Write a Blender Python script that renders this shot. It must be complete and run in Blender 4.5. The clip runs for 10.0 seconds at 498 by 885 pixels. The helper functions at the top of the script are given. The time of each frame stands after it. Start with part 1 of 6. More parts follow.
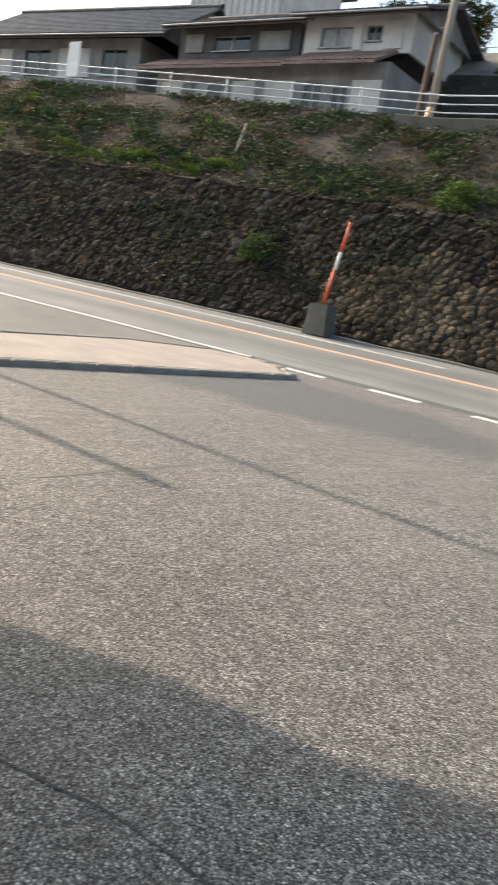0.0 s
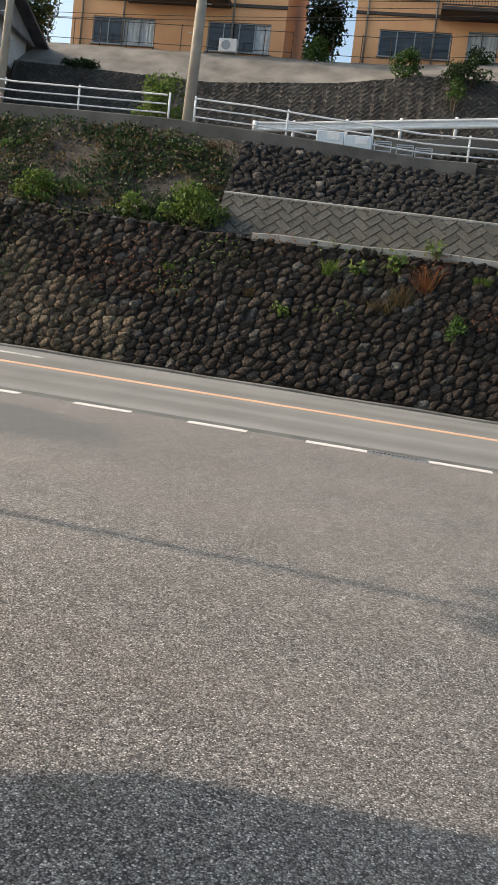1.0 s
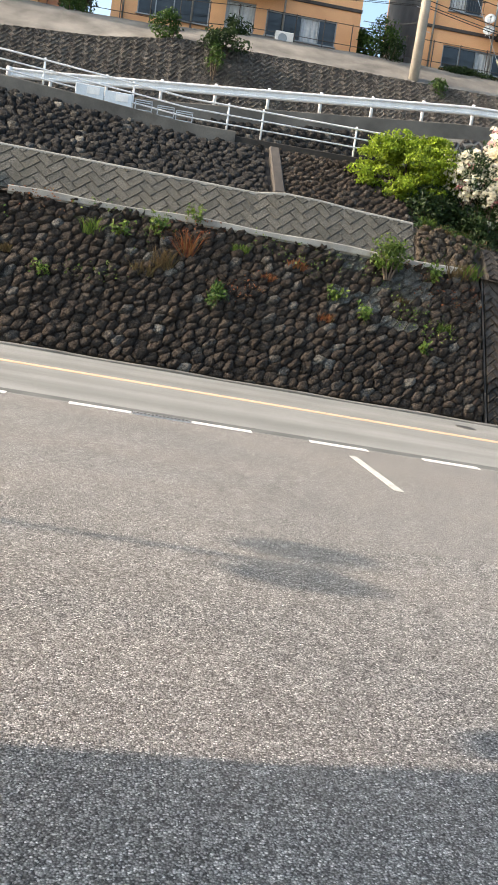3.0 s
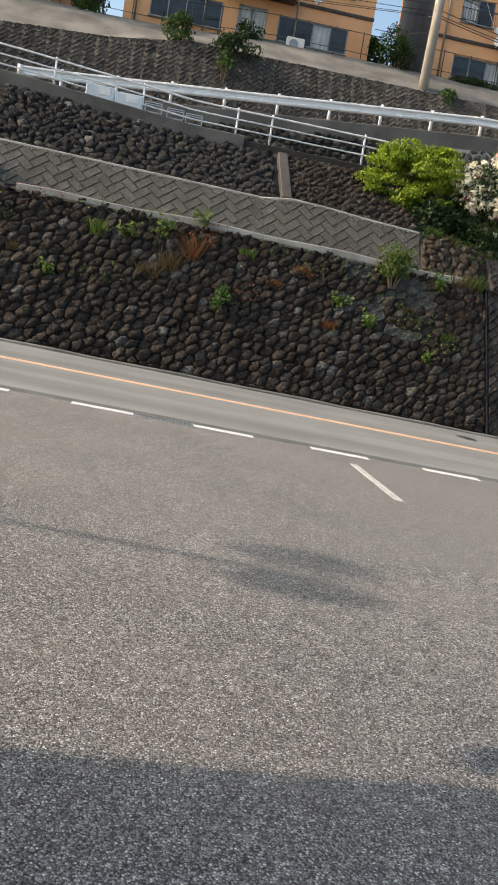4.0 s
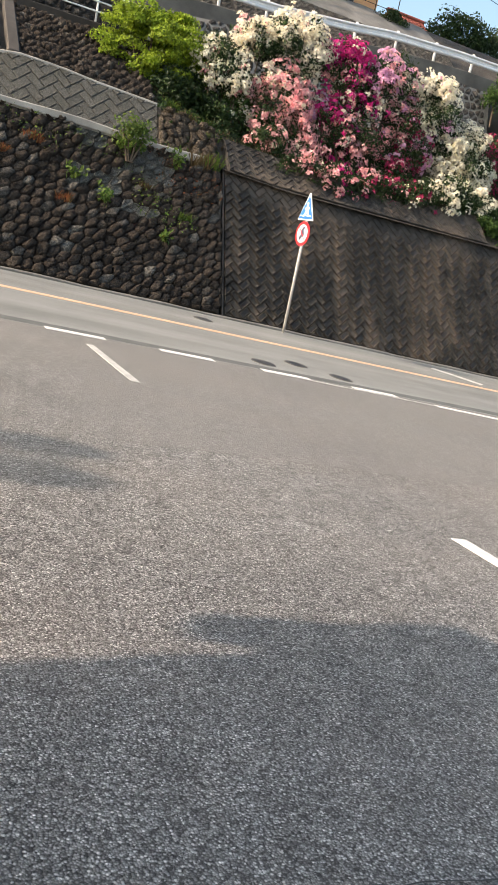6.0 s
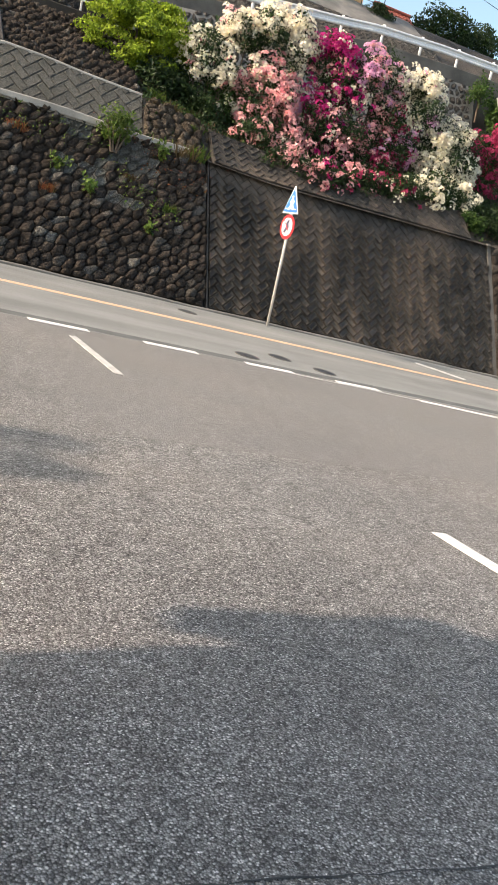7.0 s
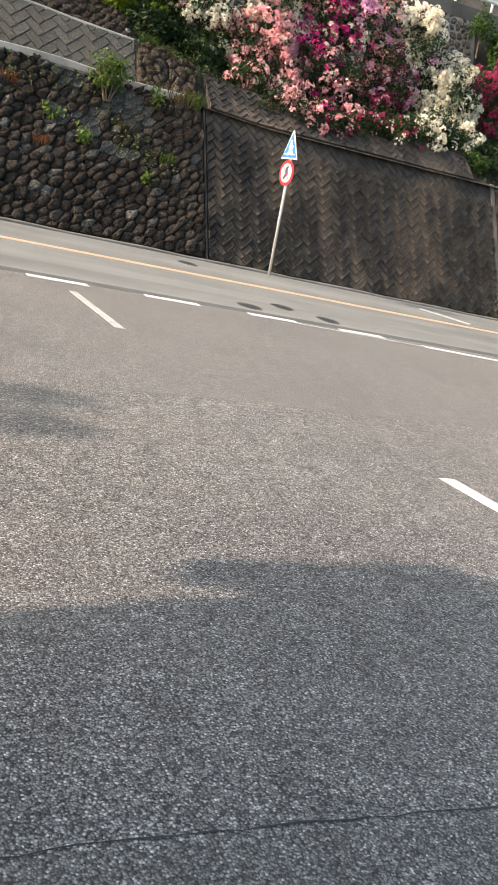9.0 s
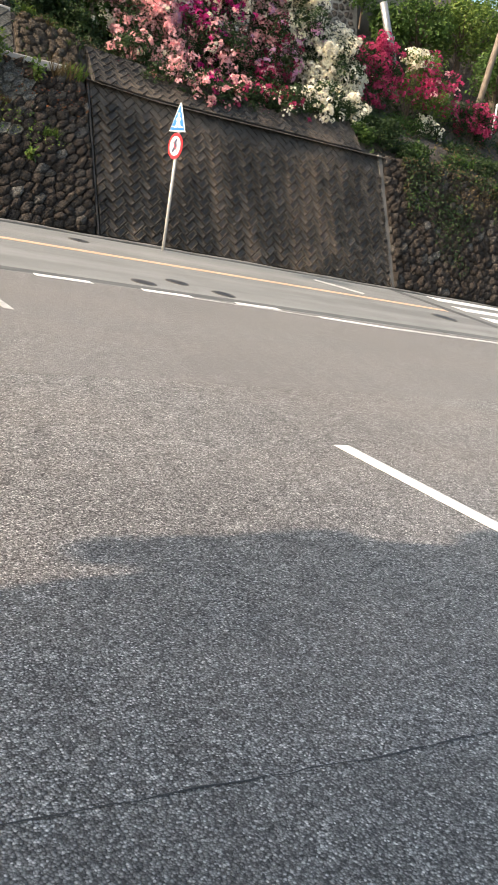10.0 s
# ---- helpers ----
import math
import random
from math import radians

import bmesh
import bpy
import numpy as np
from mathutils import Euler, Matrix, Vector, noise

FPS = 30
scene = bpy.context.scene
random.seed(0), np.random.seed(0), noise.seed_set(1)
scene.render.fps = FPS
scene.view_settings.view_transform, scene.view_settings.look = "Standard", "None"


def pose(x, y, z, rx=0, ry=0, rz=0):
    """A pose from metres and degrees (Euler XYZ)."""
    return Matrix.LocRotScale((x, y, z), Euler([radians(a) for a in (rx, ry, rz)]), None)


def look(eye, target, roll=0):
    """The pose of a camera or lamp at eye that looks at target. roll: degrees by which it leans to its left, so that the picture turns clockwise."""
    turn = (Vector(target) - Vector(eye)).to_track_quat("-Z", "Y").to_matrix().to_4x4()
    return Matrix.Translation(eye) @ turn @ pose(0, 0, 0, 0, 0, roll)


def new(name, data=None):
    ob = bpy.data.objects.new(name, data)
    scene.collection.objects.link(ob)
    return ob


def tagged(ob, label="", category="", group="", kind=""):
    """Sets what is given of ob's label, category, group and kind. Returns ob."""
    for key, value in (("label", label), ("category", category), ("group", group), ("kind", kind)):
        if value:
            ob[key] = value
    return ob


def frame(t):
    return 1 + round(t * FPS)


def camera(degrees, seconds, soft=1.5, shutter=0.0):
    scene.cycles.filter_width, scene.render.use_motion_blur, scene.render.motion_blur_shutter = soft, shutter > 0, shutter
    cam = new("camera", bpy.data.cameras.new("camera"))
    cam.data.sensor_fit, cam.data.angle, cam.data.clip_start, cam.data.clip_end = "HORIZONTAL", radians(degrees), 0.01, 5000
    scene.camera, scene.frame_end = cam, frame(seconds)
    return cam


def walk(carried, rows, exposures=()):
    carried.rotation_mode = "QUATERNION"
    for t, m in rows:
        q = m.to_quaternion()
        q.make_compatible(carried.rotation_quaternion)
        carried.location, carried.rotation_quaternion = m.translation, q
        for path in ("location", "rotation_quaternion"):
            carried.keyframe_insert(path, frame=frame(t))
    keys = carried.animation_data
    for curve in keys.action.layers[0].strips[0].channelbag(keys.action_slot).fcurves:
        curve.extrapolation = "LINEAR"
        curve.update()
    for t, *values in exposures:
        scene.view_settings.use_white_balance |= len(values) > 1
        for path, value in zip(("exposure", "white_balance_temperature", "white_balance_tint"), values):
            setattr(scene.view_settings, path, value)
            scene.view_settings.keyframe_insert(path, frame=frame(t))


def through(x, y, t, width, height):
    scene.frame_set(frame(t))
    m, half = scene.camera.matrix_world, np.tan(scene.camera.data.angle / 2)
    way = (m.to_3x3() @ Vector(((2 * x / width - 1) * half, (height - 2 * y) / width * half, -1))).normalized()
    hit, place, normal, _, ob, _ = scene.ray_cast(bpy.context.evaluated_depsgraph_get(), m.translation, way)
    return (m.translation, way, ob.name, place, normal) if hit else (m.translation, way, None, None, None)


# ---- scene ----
cam = camera(32.82, 10.0, soft=1.25, shutter=0.15)
# seconds, eye x, y, z, yaw, pitch, roll
PATH = [
    (0.0, 0.001, -0.012, 1.658, 34.40, -9.38, 9.09),
    (0.1, 0.010, -0.010, 1.653, 30.64, -8.60, 8.41),
    (0.4, 0.048, -0.010, 1.640, 20.86, -6.94, 7.13),
    (0.5, 0.049, -0.004, 1.643, 16.59, -6.53, 6.72),
    (0.8, 0.041, 0.010, 1.633, 9.79, -6.20, 5.72),
    (1.0, 0.038, 0.023, 1.642, 8.22, -6.47, 6.49),
    (1.5, -0.052, 0.059, 1.630, 8.23, -8.14, 8.07),
    (2.0, -0.055, 0.073, 1.604, 3.78, -10.63, 8.45),
    (2.5, 0.029, 0.026, 1.601, -3.83, -10.12, 7.96),
    (2.7, 0.031, 0.007, 1.576, -6.69, -8.78, 7.08),
    (3.8, 0.007, -0.012, 1.604, -9.24, -5.49, 8.73),
    (4.0, -0.009, -0.011, 1.606, -8.02, -6.62, 9.45),
    (4.5, -0.000, -0.000, 1.600, -7.97, -8.01, 9.26),
    (5.0, 0.008, 0.003, 1.627, -13.54, -7.05, 9.77),
    (5.5, 0.068, 0.039, 1.609, -22.63, -9.05, 10.97),
    (5.7, 0.083, 0.054, 1.608, -25.73, -10.35, 11.13),
    (6.8, 0.076, 0.051, 1.604, -27.61, -11.89, 12.43),
    (7.0, 0.081, 0.038, 1.615, -27.99, -11.56, 12.50),
    (7.5, 0.063, 0.049, 1.618, -28.51, -11.45, 12.43),
    (8.0, 0.062, 0.064, 1.608, -28.25, -12.53, 12.68),
    (8.5, 0.076, 0.075, 1.600, -28.29, -14.40, 12.04),
    (9.0, 0.101, 0.072, 1.599, -28.29, -14.82, 10.92),
    (9.5, 0.136, 0.051, 1.602, -31.07, -15.00, 10.78),
    (10.0, 0.167, 0.024, 1.600, -35.04, -15.28, 9.82),
]


def camera_pose(x, y, z, yaw, pitch, roll):
    return pose(x, y, z, 90, 0, yaw) @ pose(0, 0, 0, pitch, 0, 0) @ pose(0, 0, 0, 0, 0, roll)


walk(cam, [(t, camera_pose(*row)) for t, *row in PATH], [(t, stops, 6700 if t < 4.8 else 6830, 2.0 if t < 4.8 else 3.4) for t, stops in ((0.0, 0.42), (0.5, 0.2), (0.9, 0.2), (1.6, 0.13), (2.0, 0.93), (2.7, 1.02), (3.8, 0.24), (4.5, 0.5), (5.0, 0.36), (5.6, 0.58), (7.0, 0.61), (8.5, 0.64), (10.0, 0.72))])

# ---- light ----
SUN_EL, SUN_DIR = 30.0, Vector((-1.0, 0.05, 0)).normalized()
sun_from = Vector((SUN_DIR.x * math.cos(radians(SUN_EL)), SUN_DIR.y * math.cos(radians(SUN_EL)), math.sin(radians(SUN_EL))))
sun = new("sun", bpy.data.lights.new("sun", "SUN"))
sun.data.energy, sun.data.angle, sun.data.color = 4.2, radians(0.5), (1.0, 0.785, 0.67)
sun.matrix_world = look(sun_from * 200, (0, 0, 0))
world = bpy.data.worlds.new("sky")
scene.world = world
world.use_nodes = True
sky = world.node_tree.nodes.new("ShaderNodeTexSky")
sky.sky_type, sky.sun_disc = "NISHITA", False
sky.sun_elevation, sky.sun_rotation = radians(SUN_EL), math.atan2(SUN_DIR.x, SUN_DIR.y)
sky.air_density, sky.dust_density, sky.ozone_density = 1.0, 4.2, 1.0
back = world.node_tree.nodes["Background"]
back.inputs["Strength"].default_value = 0.245
world.node_tree.links.new(sky.outputs["Color"], back.inputs["Color"])


# ---- materials ----
class Mat:
    """A small builder of node materials in object space metres."""

    def __init__(self, name, rough=0.8, metal=0.0, spec=0.5):
        self.m = bpy.data.materials.new(name)
        self.m.use_nodes = True
        self.n, self.l = self.m.node_tree.nodes, self.m.node_tree.links
        self.b = self.n["Principled BSDF"]
        self.b.inputs["Roughness"].default_value = rough
        self.b.inputs["Metallic"].default_value = metal
        self.b.inputs["Specular IOR Level"].default_value = spec
        self.geo = self.n.new("ShaderNodeNewGeometry")
        self.pos = self.geo.outputs["Position"]

    def put(self, socket, value):
        if isinstance(value, (int, float)):
            socket.default_value = value
        elif isinstance(value, tuple):
            socket.default_value = (*value, 1.0) if len(value) == 3 else value
        else:
            self.l.new(value, socket)

    def scaled(self, s):
        v = self.n.new("ShaderNodeVectorMath")
        v.operation = "MULTIPLY"
        self.l.new(self.pos, v.inputs[0])
        v.inputs[1].default_value = s
        return v.outputs[0]

    def noise(self, scale, detail=4.0, rough=0.55, at=None):
        t = self.n.new("ShaderNodeTexNoise")
        t.inputs["Scale"].default_value, t.inputs["Detail"].default_value, t.inputs["Roughness"].default_value = scale, detail, rough
        self.l.new(at or self.pos, t.inputs["Vector"])
        return t.outputs["Fac"]

    def cells(self, scale, out="Color", feature="F1", at=None):
        t = self.n.new("ShaderNodeTexVoronoi")
        t.feature = feature
        t.inputs["Scale"].default_value = scale
        self.l.new(at or self.pos, t.inputs["Vector"])
        return t.outputs[out]

    def ramp(self, fac, stops):
        r = self.n.new("ShaderNodeValToRGB")
        while len(r.color_ramp.elements) < len(stops):
            r.color_ramp.elements.new(0.5)
        for e, (p, c) in zip(r.color_ramp.elements, stops):
            e.position = p
            e.color = (c, c, c, 1) if isinstance(c, (int, float)) else (*c, 1)
        self.put(r.inputs["Fac"], fac)
        return r.outputs["Color"]

    def mix(self, fac, a, b, kind="MIX"):
        x = self.n.new("ShaderNodeMix")
        x.data_type, x.blend_type = "RGBA", kind
        self.put(x.inputs[0], fac)
        self.put(x.inputs[6], a)
        self.put(x.inputs[7], b)
        return x.outputs[2]

    def math(self, op, a, b=0.0):
        x = self.n.new("ShaderNodeMath")
        x.operation = op
        self.put(x.inputs[0], a)
        self.put(x.inputs[1], b)
        return x.outputs[0]

    def axis(self, i):
        s = self.n.new("ShaderNodeSeparateXYZ")
        self.l.new(self.pos, s.inputs[0])
        return s.outputs[i]

    def piece(self):
        return self.n.new("ShaderNodeObjectInfo").outputs["Random"]

    def island(self):
        return self.geo.outputs["Random Per Island"]

    def bump(self, height, strength=0.4, dist=0.01):
        x = self.n.new("ShaderNodeBump")
        x.inputs["Strength"].default_value, x.inputs["Distance"].default_value = strength, dist
        self.put(x.inputs["Height"], height)
        self.l.new(x.outputs[0], self.b.inputs["Normal"])

    def done(self, colour, rough=None):
        self.put(self.b.inputs["Base Color"], colour)
        if rough is not None:
            self.put(self.b.inputs["Roughness"], rough)
        return self.m


def asphalt(name, tones, warm):
    m = Mat(name, 0.85, 0.0, 0.35)
    grain = m.cells(120.0)
    g = m.n.new("ShaderNodeSeparateColor")
    m.l.new(grain, g.inputs[0])
    base = m.ramp(g.outputs[0], tones)
    edge = m.ramp(m.cells(120.0, "Distance"), [(0.25, 1.22), (0.75, 0.36)])
    base = m.mix(1.0, base, edge, "MULTIPLY")
    base = m.mix(1.0, base, m.ramp(m.noise(35.0, 3.0), [(0.3, 0.66), (0.7, 1.31)]), "MULTIPLY")
    fleck = m.n.new("ShaderNodeSeparateColor")
    m.l.new(m.cells(62.0), fleck.inputs[0])
    near = m.ramp(m.cells(62.0, "Distance"), [(0.2, 1.0), (0.42, 0.0)])
    base = m.mix(m.math("MULTIPLY", m.ramp(fleck.outputs[1], [(0.78, 0.0), (0.83, 0.9)]), near), base, (0.7, 0.675, 0.63))
    base = m.mix(m.math("MULTIPLY", m.ramp(fleck.outputs[2], [(0.76, 0.0), (0.83, 0.85)]), near), base, (0.032, 0.031, 0.03))
    base = m.mix(1.0, base, m.ramp(m.noise(7.0, 4.0, 0.65), [(0.32, 0.82), (0.68, 1.16)]), "MULTIPLY")
    big = m.ramp(m.noise(0.45, 5.0), [(0.3, 0.86), (0.7, 1.1)])
    base = m.mix(1.0, base, big, "MULTIPLY")
    stain = m.ramp(m.noise(0.22, 3.0, 0.5, m.scaled((1, 2.2, 1))), [(0.42, 0.0), (0.62, 0.26)])
    base = m.mix(stain, base, m.mix(0.6, base, warm))
    # soft-edged oval of darker blue-grey tone round x -7.2, y 10.6
    dx = m.math("POWER", m.math("ABSOLUTE", m.math("DIVIDE", m.math("ADD", m.axis(0), 7.2), 4.4)), 2.0)
    dy = m.math("POWER", m.math("ABSOLUTE", m.math("DIVIDE", m.math("ADD", m.axis(1), -10.6), 1.9)), 2.0)
    blue_oval = m.math("ADD", m.math("ADD", dx, dy), m.math("MULTIPLY", m.noise(0.9, 4.0), 0.8))
    base = m.mix(m.ramp(m.math("MULTIPLY", blue_oval, 0.5), [(0.48, 1.0), (0.72, 0.0)]), base, m.mix(0.75, base, (0.095, 0.105, 0.11)))
    # finer paving beyond a joint, and an older darker lane on the near side of the long crack
    side = m.math("SUBTRACT", m.axis(1), m.math("ADD", m.math("MULTIPLY", m.axis(0), 0.055), 6.66))
    fine = m.math("MULTIPLY", m.ramp(m.math("MULTIPLY", side, 4.0), [(0.0, 0.0), (0.1, 0.52)]), m.ramp(m.math("MULTIPLY", m.axis(0), 0.25), [(0.3, 0.25), (0.8, 1.0)]))
    base = m.mix(fine, base, m.mix(1.0, (0.185, 0.177, 0.167), m.ramp(m.noise(70.0, 3.0), [(0.3, 0.55), (0.7, 1.4)]), "MULTIPLY"))
    lane = m.math("SUBTRACT", m.math("SUBTRACT", 1.83, m.math("MULTIPLY", m.axis(0), 0.07)), m.axis(1))
    base = m.mix(m.ramp(m.math("MULTIPLY", lane, 8.0), [(0.0, 0.0), (0.3, 0.16)]), base, (0.085, 0.085, 0.083))
    m.bump(m.cells(120.0, "Distance"), 0.9, -0.006)
    return m.done(base, m.ramp(m.noise(30.0), [(0.3, 0.6), (0.7, 0.95)]))


M_LOT = asphalt("lot_asphalt", [(0.0, (0.045, 0.044, 0.042)), (0.25, (0.136, 0.133, 0.126)), (0.6, (0.262, 0.255, 0.241)), (0.93, (0.385, 0.375, 0.356)), (1.0, (0.7, 0.68, 0.65))], (0.285, 0.242, 0.205))


def road_asphalt():
    m = Mat("road_asphalt", 0.85)
    grain = m.noise(180.0, 3.0)
    base = m.ramp(grain, [(0.3, (0.145, 0.147, 0.14)), (0.7, (0.235, 0.236, 0.225))])
    tracks = m.noise(1.1, 3.0, 0.5, m.scaled((0.05, 1.0, 0.0)))
    base = m.mix(1.0, base, m.ramp(tracks, [(0.35, 0.8), (0.65, 1.15)]), "MULTIPLY")
    base = m.mix(1.0, base, m.ramp(m.noise(0.7, 5.0), [(0.3, 0.88), (0.7, 1.1)]), "MULTIPLY")
    m.bump(grain, 0.4, 0.004)
    return m.done(base)


M_ROAD = road_asphalt()


def plain(name, a, b, scale=6.0, rough=0.8, metal=0.0, grain=60.0, bump=0.25, dist=0.004):
    m = Mat(name, rough, metal)
    c = m.ramp(m.noise(scale, 5.0), [(0.32, a), (0.68, b)])
    c = m.mix(1.0, c, m.ramp(m.noise(grain, 3.0), [(0.3, 0.86), (0.7, 1.1)]), "MULTIPLY")
    m.bump(m.noise(grain, 4.0), bump, dist)
    return m.done(c)


def pieces(name, tones, dirt, rough=0.9, joined=False, moss=0.5, grain=28.0, rough_depth=0.25, streaks=0.0):
    """Stone or block: each piece takes a tone of its own, over which lie stains and moss."""
    m = Mat(name, rough, 0.0, 0.3)
    r = m.island() if joined else m.piece()
    c = m.ramp(r, [(i / max(1, len(tones) - 1), t) for i, t in enumerate(tones)])
    c = m.mix(1.0, c, m.ramp(m.noise(grain, 8.0, 0.75), [(0.38, 0.35), (0.62, 1.8)]), "MULTIPLY")
    streak = m.noise(1.3, 5.0, 0.6, m.scaled((1.0, 1.0, 0.35)))
    c = m.mix(m.ramp(streak, [(0.42, 0.0), (0.62, moss)]), c, dirt)
    if streaks:
        wash = m.noise(0.5, 4.0, 0.6, m.scaled((1.0, 1.0, 0.12)))
        c = m.mix(m.ramp(wash, [(0.49, 0.0), (0.6, streaks)]), c, (0.16, 0.125, 0.095))
    pale = m.ramp(m.noise(13.0, 6.0, 0.8), [(0.58, 0.0), (0.72, 0.55)])
    c = m.mix(pale, c, (0.17, 0.165, 0.15))
    m.bump(m.noise(grain * 0.6, 8.0, 0.7), 1.0, rough_depth)
    return m.done(c)


STONE_TONES = [(0.034, 0.026, 0.021), (0.064, 0.05, 0.04), (0.046, 0.037, 0.031), (0.076, 0.06, 0.048), (0.05, 0.041, 0.034), (0.092, 0.075, 0.061), (0.055, 0.044, 0.036), (0.2, 0.195, 0.18)]
M_STONE = pieces("wall_stone", STONE_TONES, (0.05, 0.038, 0.029), moss=0.75)
M_STONE_J = pieces("wall_stone_far", STONE_TONES, (0.05, 0.038, 0.029), joined=True, moss=0.75)
M_WARM_J = pieces("wall_stone_warm", [(0.1, 0.078, 0.055), (0.26, 0.2, 0.135), (0.16, 0.122, 0.085), (0.34, 0.27, 0.18)], (0.035, 0.03, 0.025), joined=True)
RUBBLE = [(0.018, 0.0175, 0.0175), (0.034, 0.032, 0.031), (0.022, 0.021, 0.021), (0.044, 0.042, 0.04), (0.024, 0.023, 0.022), (0.2, 0.195, 0.18)]
M_RUBBLE_J = pieces("rubble_stone", RUBBLE, (0.025, 0.024, 0.024), joined=True)
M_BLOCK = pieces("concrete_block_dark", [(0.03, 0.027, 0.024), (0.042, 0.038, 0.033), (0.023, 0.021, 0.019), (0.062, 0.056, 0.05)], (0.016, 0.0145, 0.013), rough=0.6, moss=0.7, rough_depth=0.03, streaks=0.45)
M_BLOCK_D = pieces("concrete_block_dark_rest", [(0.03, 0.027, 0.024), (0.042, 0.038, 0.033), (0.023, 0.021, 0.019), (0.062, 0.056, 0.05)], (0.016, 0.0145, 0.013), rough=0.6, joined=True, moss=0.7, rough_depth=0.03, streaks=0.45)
M_BLOCK2 = pieces("concrete_block_grey", [(0.08, 0.077, 0.068), (0.105, 0.1, 0.088), (0.068, 0.066, 0.058)], (0.06, 0.058, 0.046), moss=0.55, rough_depth=0.03)
M_BLOCK_J = pieces("concrete_block_far", [(0.125, 0.115, 0.105), (0.17, 0.158, 0.144), (0.094, 0.088, 0.08)], (0.05, 0.047, 0.044), joined=True, moss=0.5)
M_GREYSTONE = pieces("grey_squared_stone", [(0.14, 0.142, 0.13), (0.2, 0.2, 0.185), (0.11, 0.112, 0.104)], (0.06, 0.058, 0.05), moss=0.3)
M_ROCK_J = pieces("brown_rough_rock", [(0.085, 0.066, 0.048), (0.13, 0.102, 0.075), (0.065, 0.05, 0.038), (0.16, 0.13, 0.098)], (0.05, 0.042, 0.032), joined=True)
M_PEBBLE_J = pieces("cobble_set", [(0.07, 0.066, 0.062), (0.11, 0.1, 0.095)], (0.05, 0.047, 0.044), joined=True)
M_LEDGE = plain("pale_ledge_concrete", (0.24, 0.225, 0.2), (0.42, 0.4, 0.36), 1.2)
M_PILLAR = plain("brown_stained_concrete", (0.036, 0.03, 0.025), (0.066, 0.057, 0.049), 2.0)
M_MORTAR = plain("dark_mortar", (0.022, 0.018, 0.014), (0.042, 0.034, 0.027), 3.0)
M_BLOCK_JOINT = plain("block_joint_mortar", (0.026, 0.023, 0.02), (0.045, 0.039, 0.034), 3.0)
M_PALE_MORTAR = plain("pale_mortar", (0.17, 0.16, 0.145), (0.25, 0.235, 0.21), 3.0)
M_SOIL = plain("bank_soil", (0.03, 0.025, 0.02), (0.08, 0.066, 0.052), 1.4, 0.95, 0.0, 22.0, 1.0, 0.08)
M_CONC = plain("weathered_concrete", (0.1, 0.094, 0.085), (0.23, 0.217, 0.195), 0.9, 0.85, 0.0, 40.0)
M_CONC_D = plain("stained_concrete", (0.075, 0.07, 0.063), (0.15, 0.14, 0.125), 1.1, 0.85, 0.0, 30.0)
M_PATH = plain("upper_road_surface", (0.1, 0.1, 0.1), (0.16, 0.155, 0.15), 0.8)
M_WHITE = plain("white_road_paint", (0.55, 0.54, 0.52), (0.78, 0.77, 0.74), 9.0, 0.6, 0.0, 120.0)
M_YELLOW = plain("yellow_road_paint", (0.58, 0.355, 0.215), (0.68, 0.46, 0.32), 9.0, 0.6, 0.0, 120.0)
M_OLDWHITE = plain("worn_white_paint", (0.34, 0.33, 0.31), (0.6, 0.59, 0.56), 5.0, 0.7, 0.0, 90.0)
M_METALW = plain("white_painted_steel", (0.68, 0.69, 0.7), (0.82, 0.82, 0.82), 2.5, 0.45, 0.0, 30.0, 0.05)
M_GALV = plain("galvanised_steel", (0.42, 0.44, 0.46), (0.6, 0.62, 0.64), 3.0, 0.4, 0.7, 40.0, 0.05)
M_ORANGE = plain("orange_render", (0.68, 0.35, 0.175), (0.78, 0.43, 0.22), 0.7, 0.85, 0.0, 50.0)
M_BROWN = plain("dark_brown_trim", (0.035, 0.026, 0.022), (0.06, 0.045, 0.038), 3.0, 0.6)
M_GREYWALL = plain("grey_render", (0.2, 0.19, 0.188), (0.38, 0.365, 0.36), 0.9, 0.9)
M_DARKWALL = plain("dark_boarding", (0.06, 0.058, 0.062), (0.11, 0.106, 0.108), 1.0, 0.8)
M_WHITEWALL = plain("off_white_render", (0.56, 0.53, 0.51), (0.78, 0.75, 0.72), 0.8, 0.9)
M_TILE = plain("dark_roof_tile", (0.05, 0.049, 0.052), (0.12, 0.116, 0.12), 2.0, 0.55, 0.0, 20.0)
M_TILE_R = plain("brown_red_roof_tile", (0.13, 0.085, 0.078), (0.22, 0.155, 0.14), 2.0, 0.6, 0.0, 20.0)
M_FRAME = plain("window_frame_grey", (0.25, 0.25, 0.25), (0.33, 0.33, 0.33), 2.0, 0.4, 0.6)
M_CURTAIN = plain("pale_curtain", (0.42, 0.44, 0.46), (0.62, 0.63, 0.64), 2.6, 0.9, 0.0, 8.0)
M_WOODPOLE = plain("concrete_pole", (0.3, 0.27, 0.23), (0.42, 0.385, 0.335), 1.5, 0.85)
M_RED = plain("red_orange_paint", (0.55, 0.09, 0.03), (0.68, 0.13, 0.05), 4.0, 0.5)
M_CABLE = plain("black_cable", (0.012, 0.012, 0.013), (0.02, 0.02, 0.02), 4.0, 0.6)
M_IRON = plain("cast_iron", (0.03, 0.032, 0.035), (0.075, 0.077, 0.08), 12.0, 0.6, 0.3)
M_BARK = plain("bark", (0.06, 0.045, 0.032), (0.12, 0.09, 0.065), 8.0, 0.95)


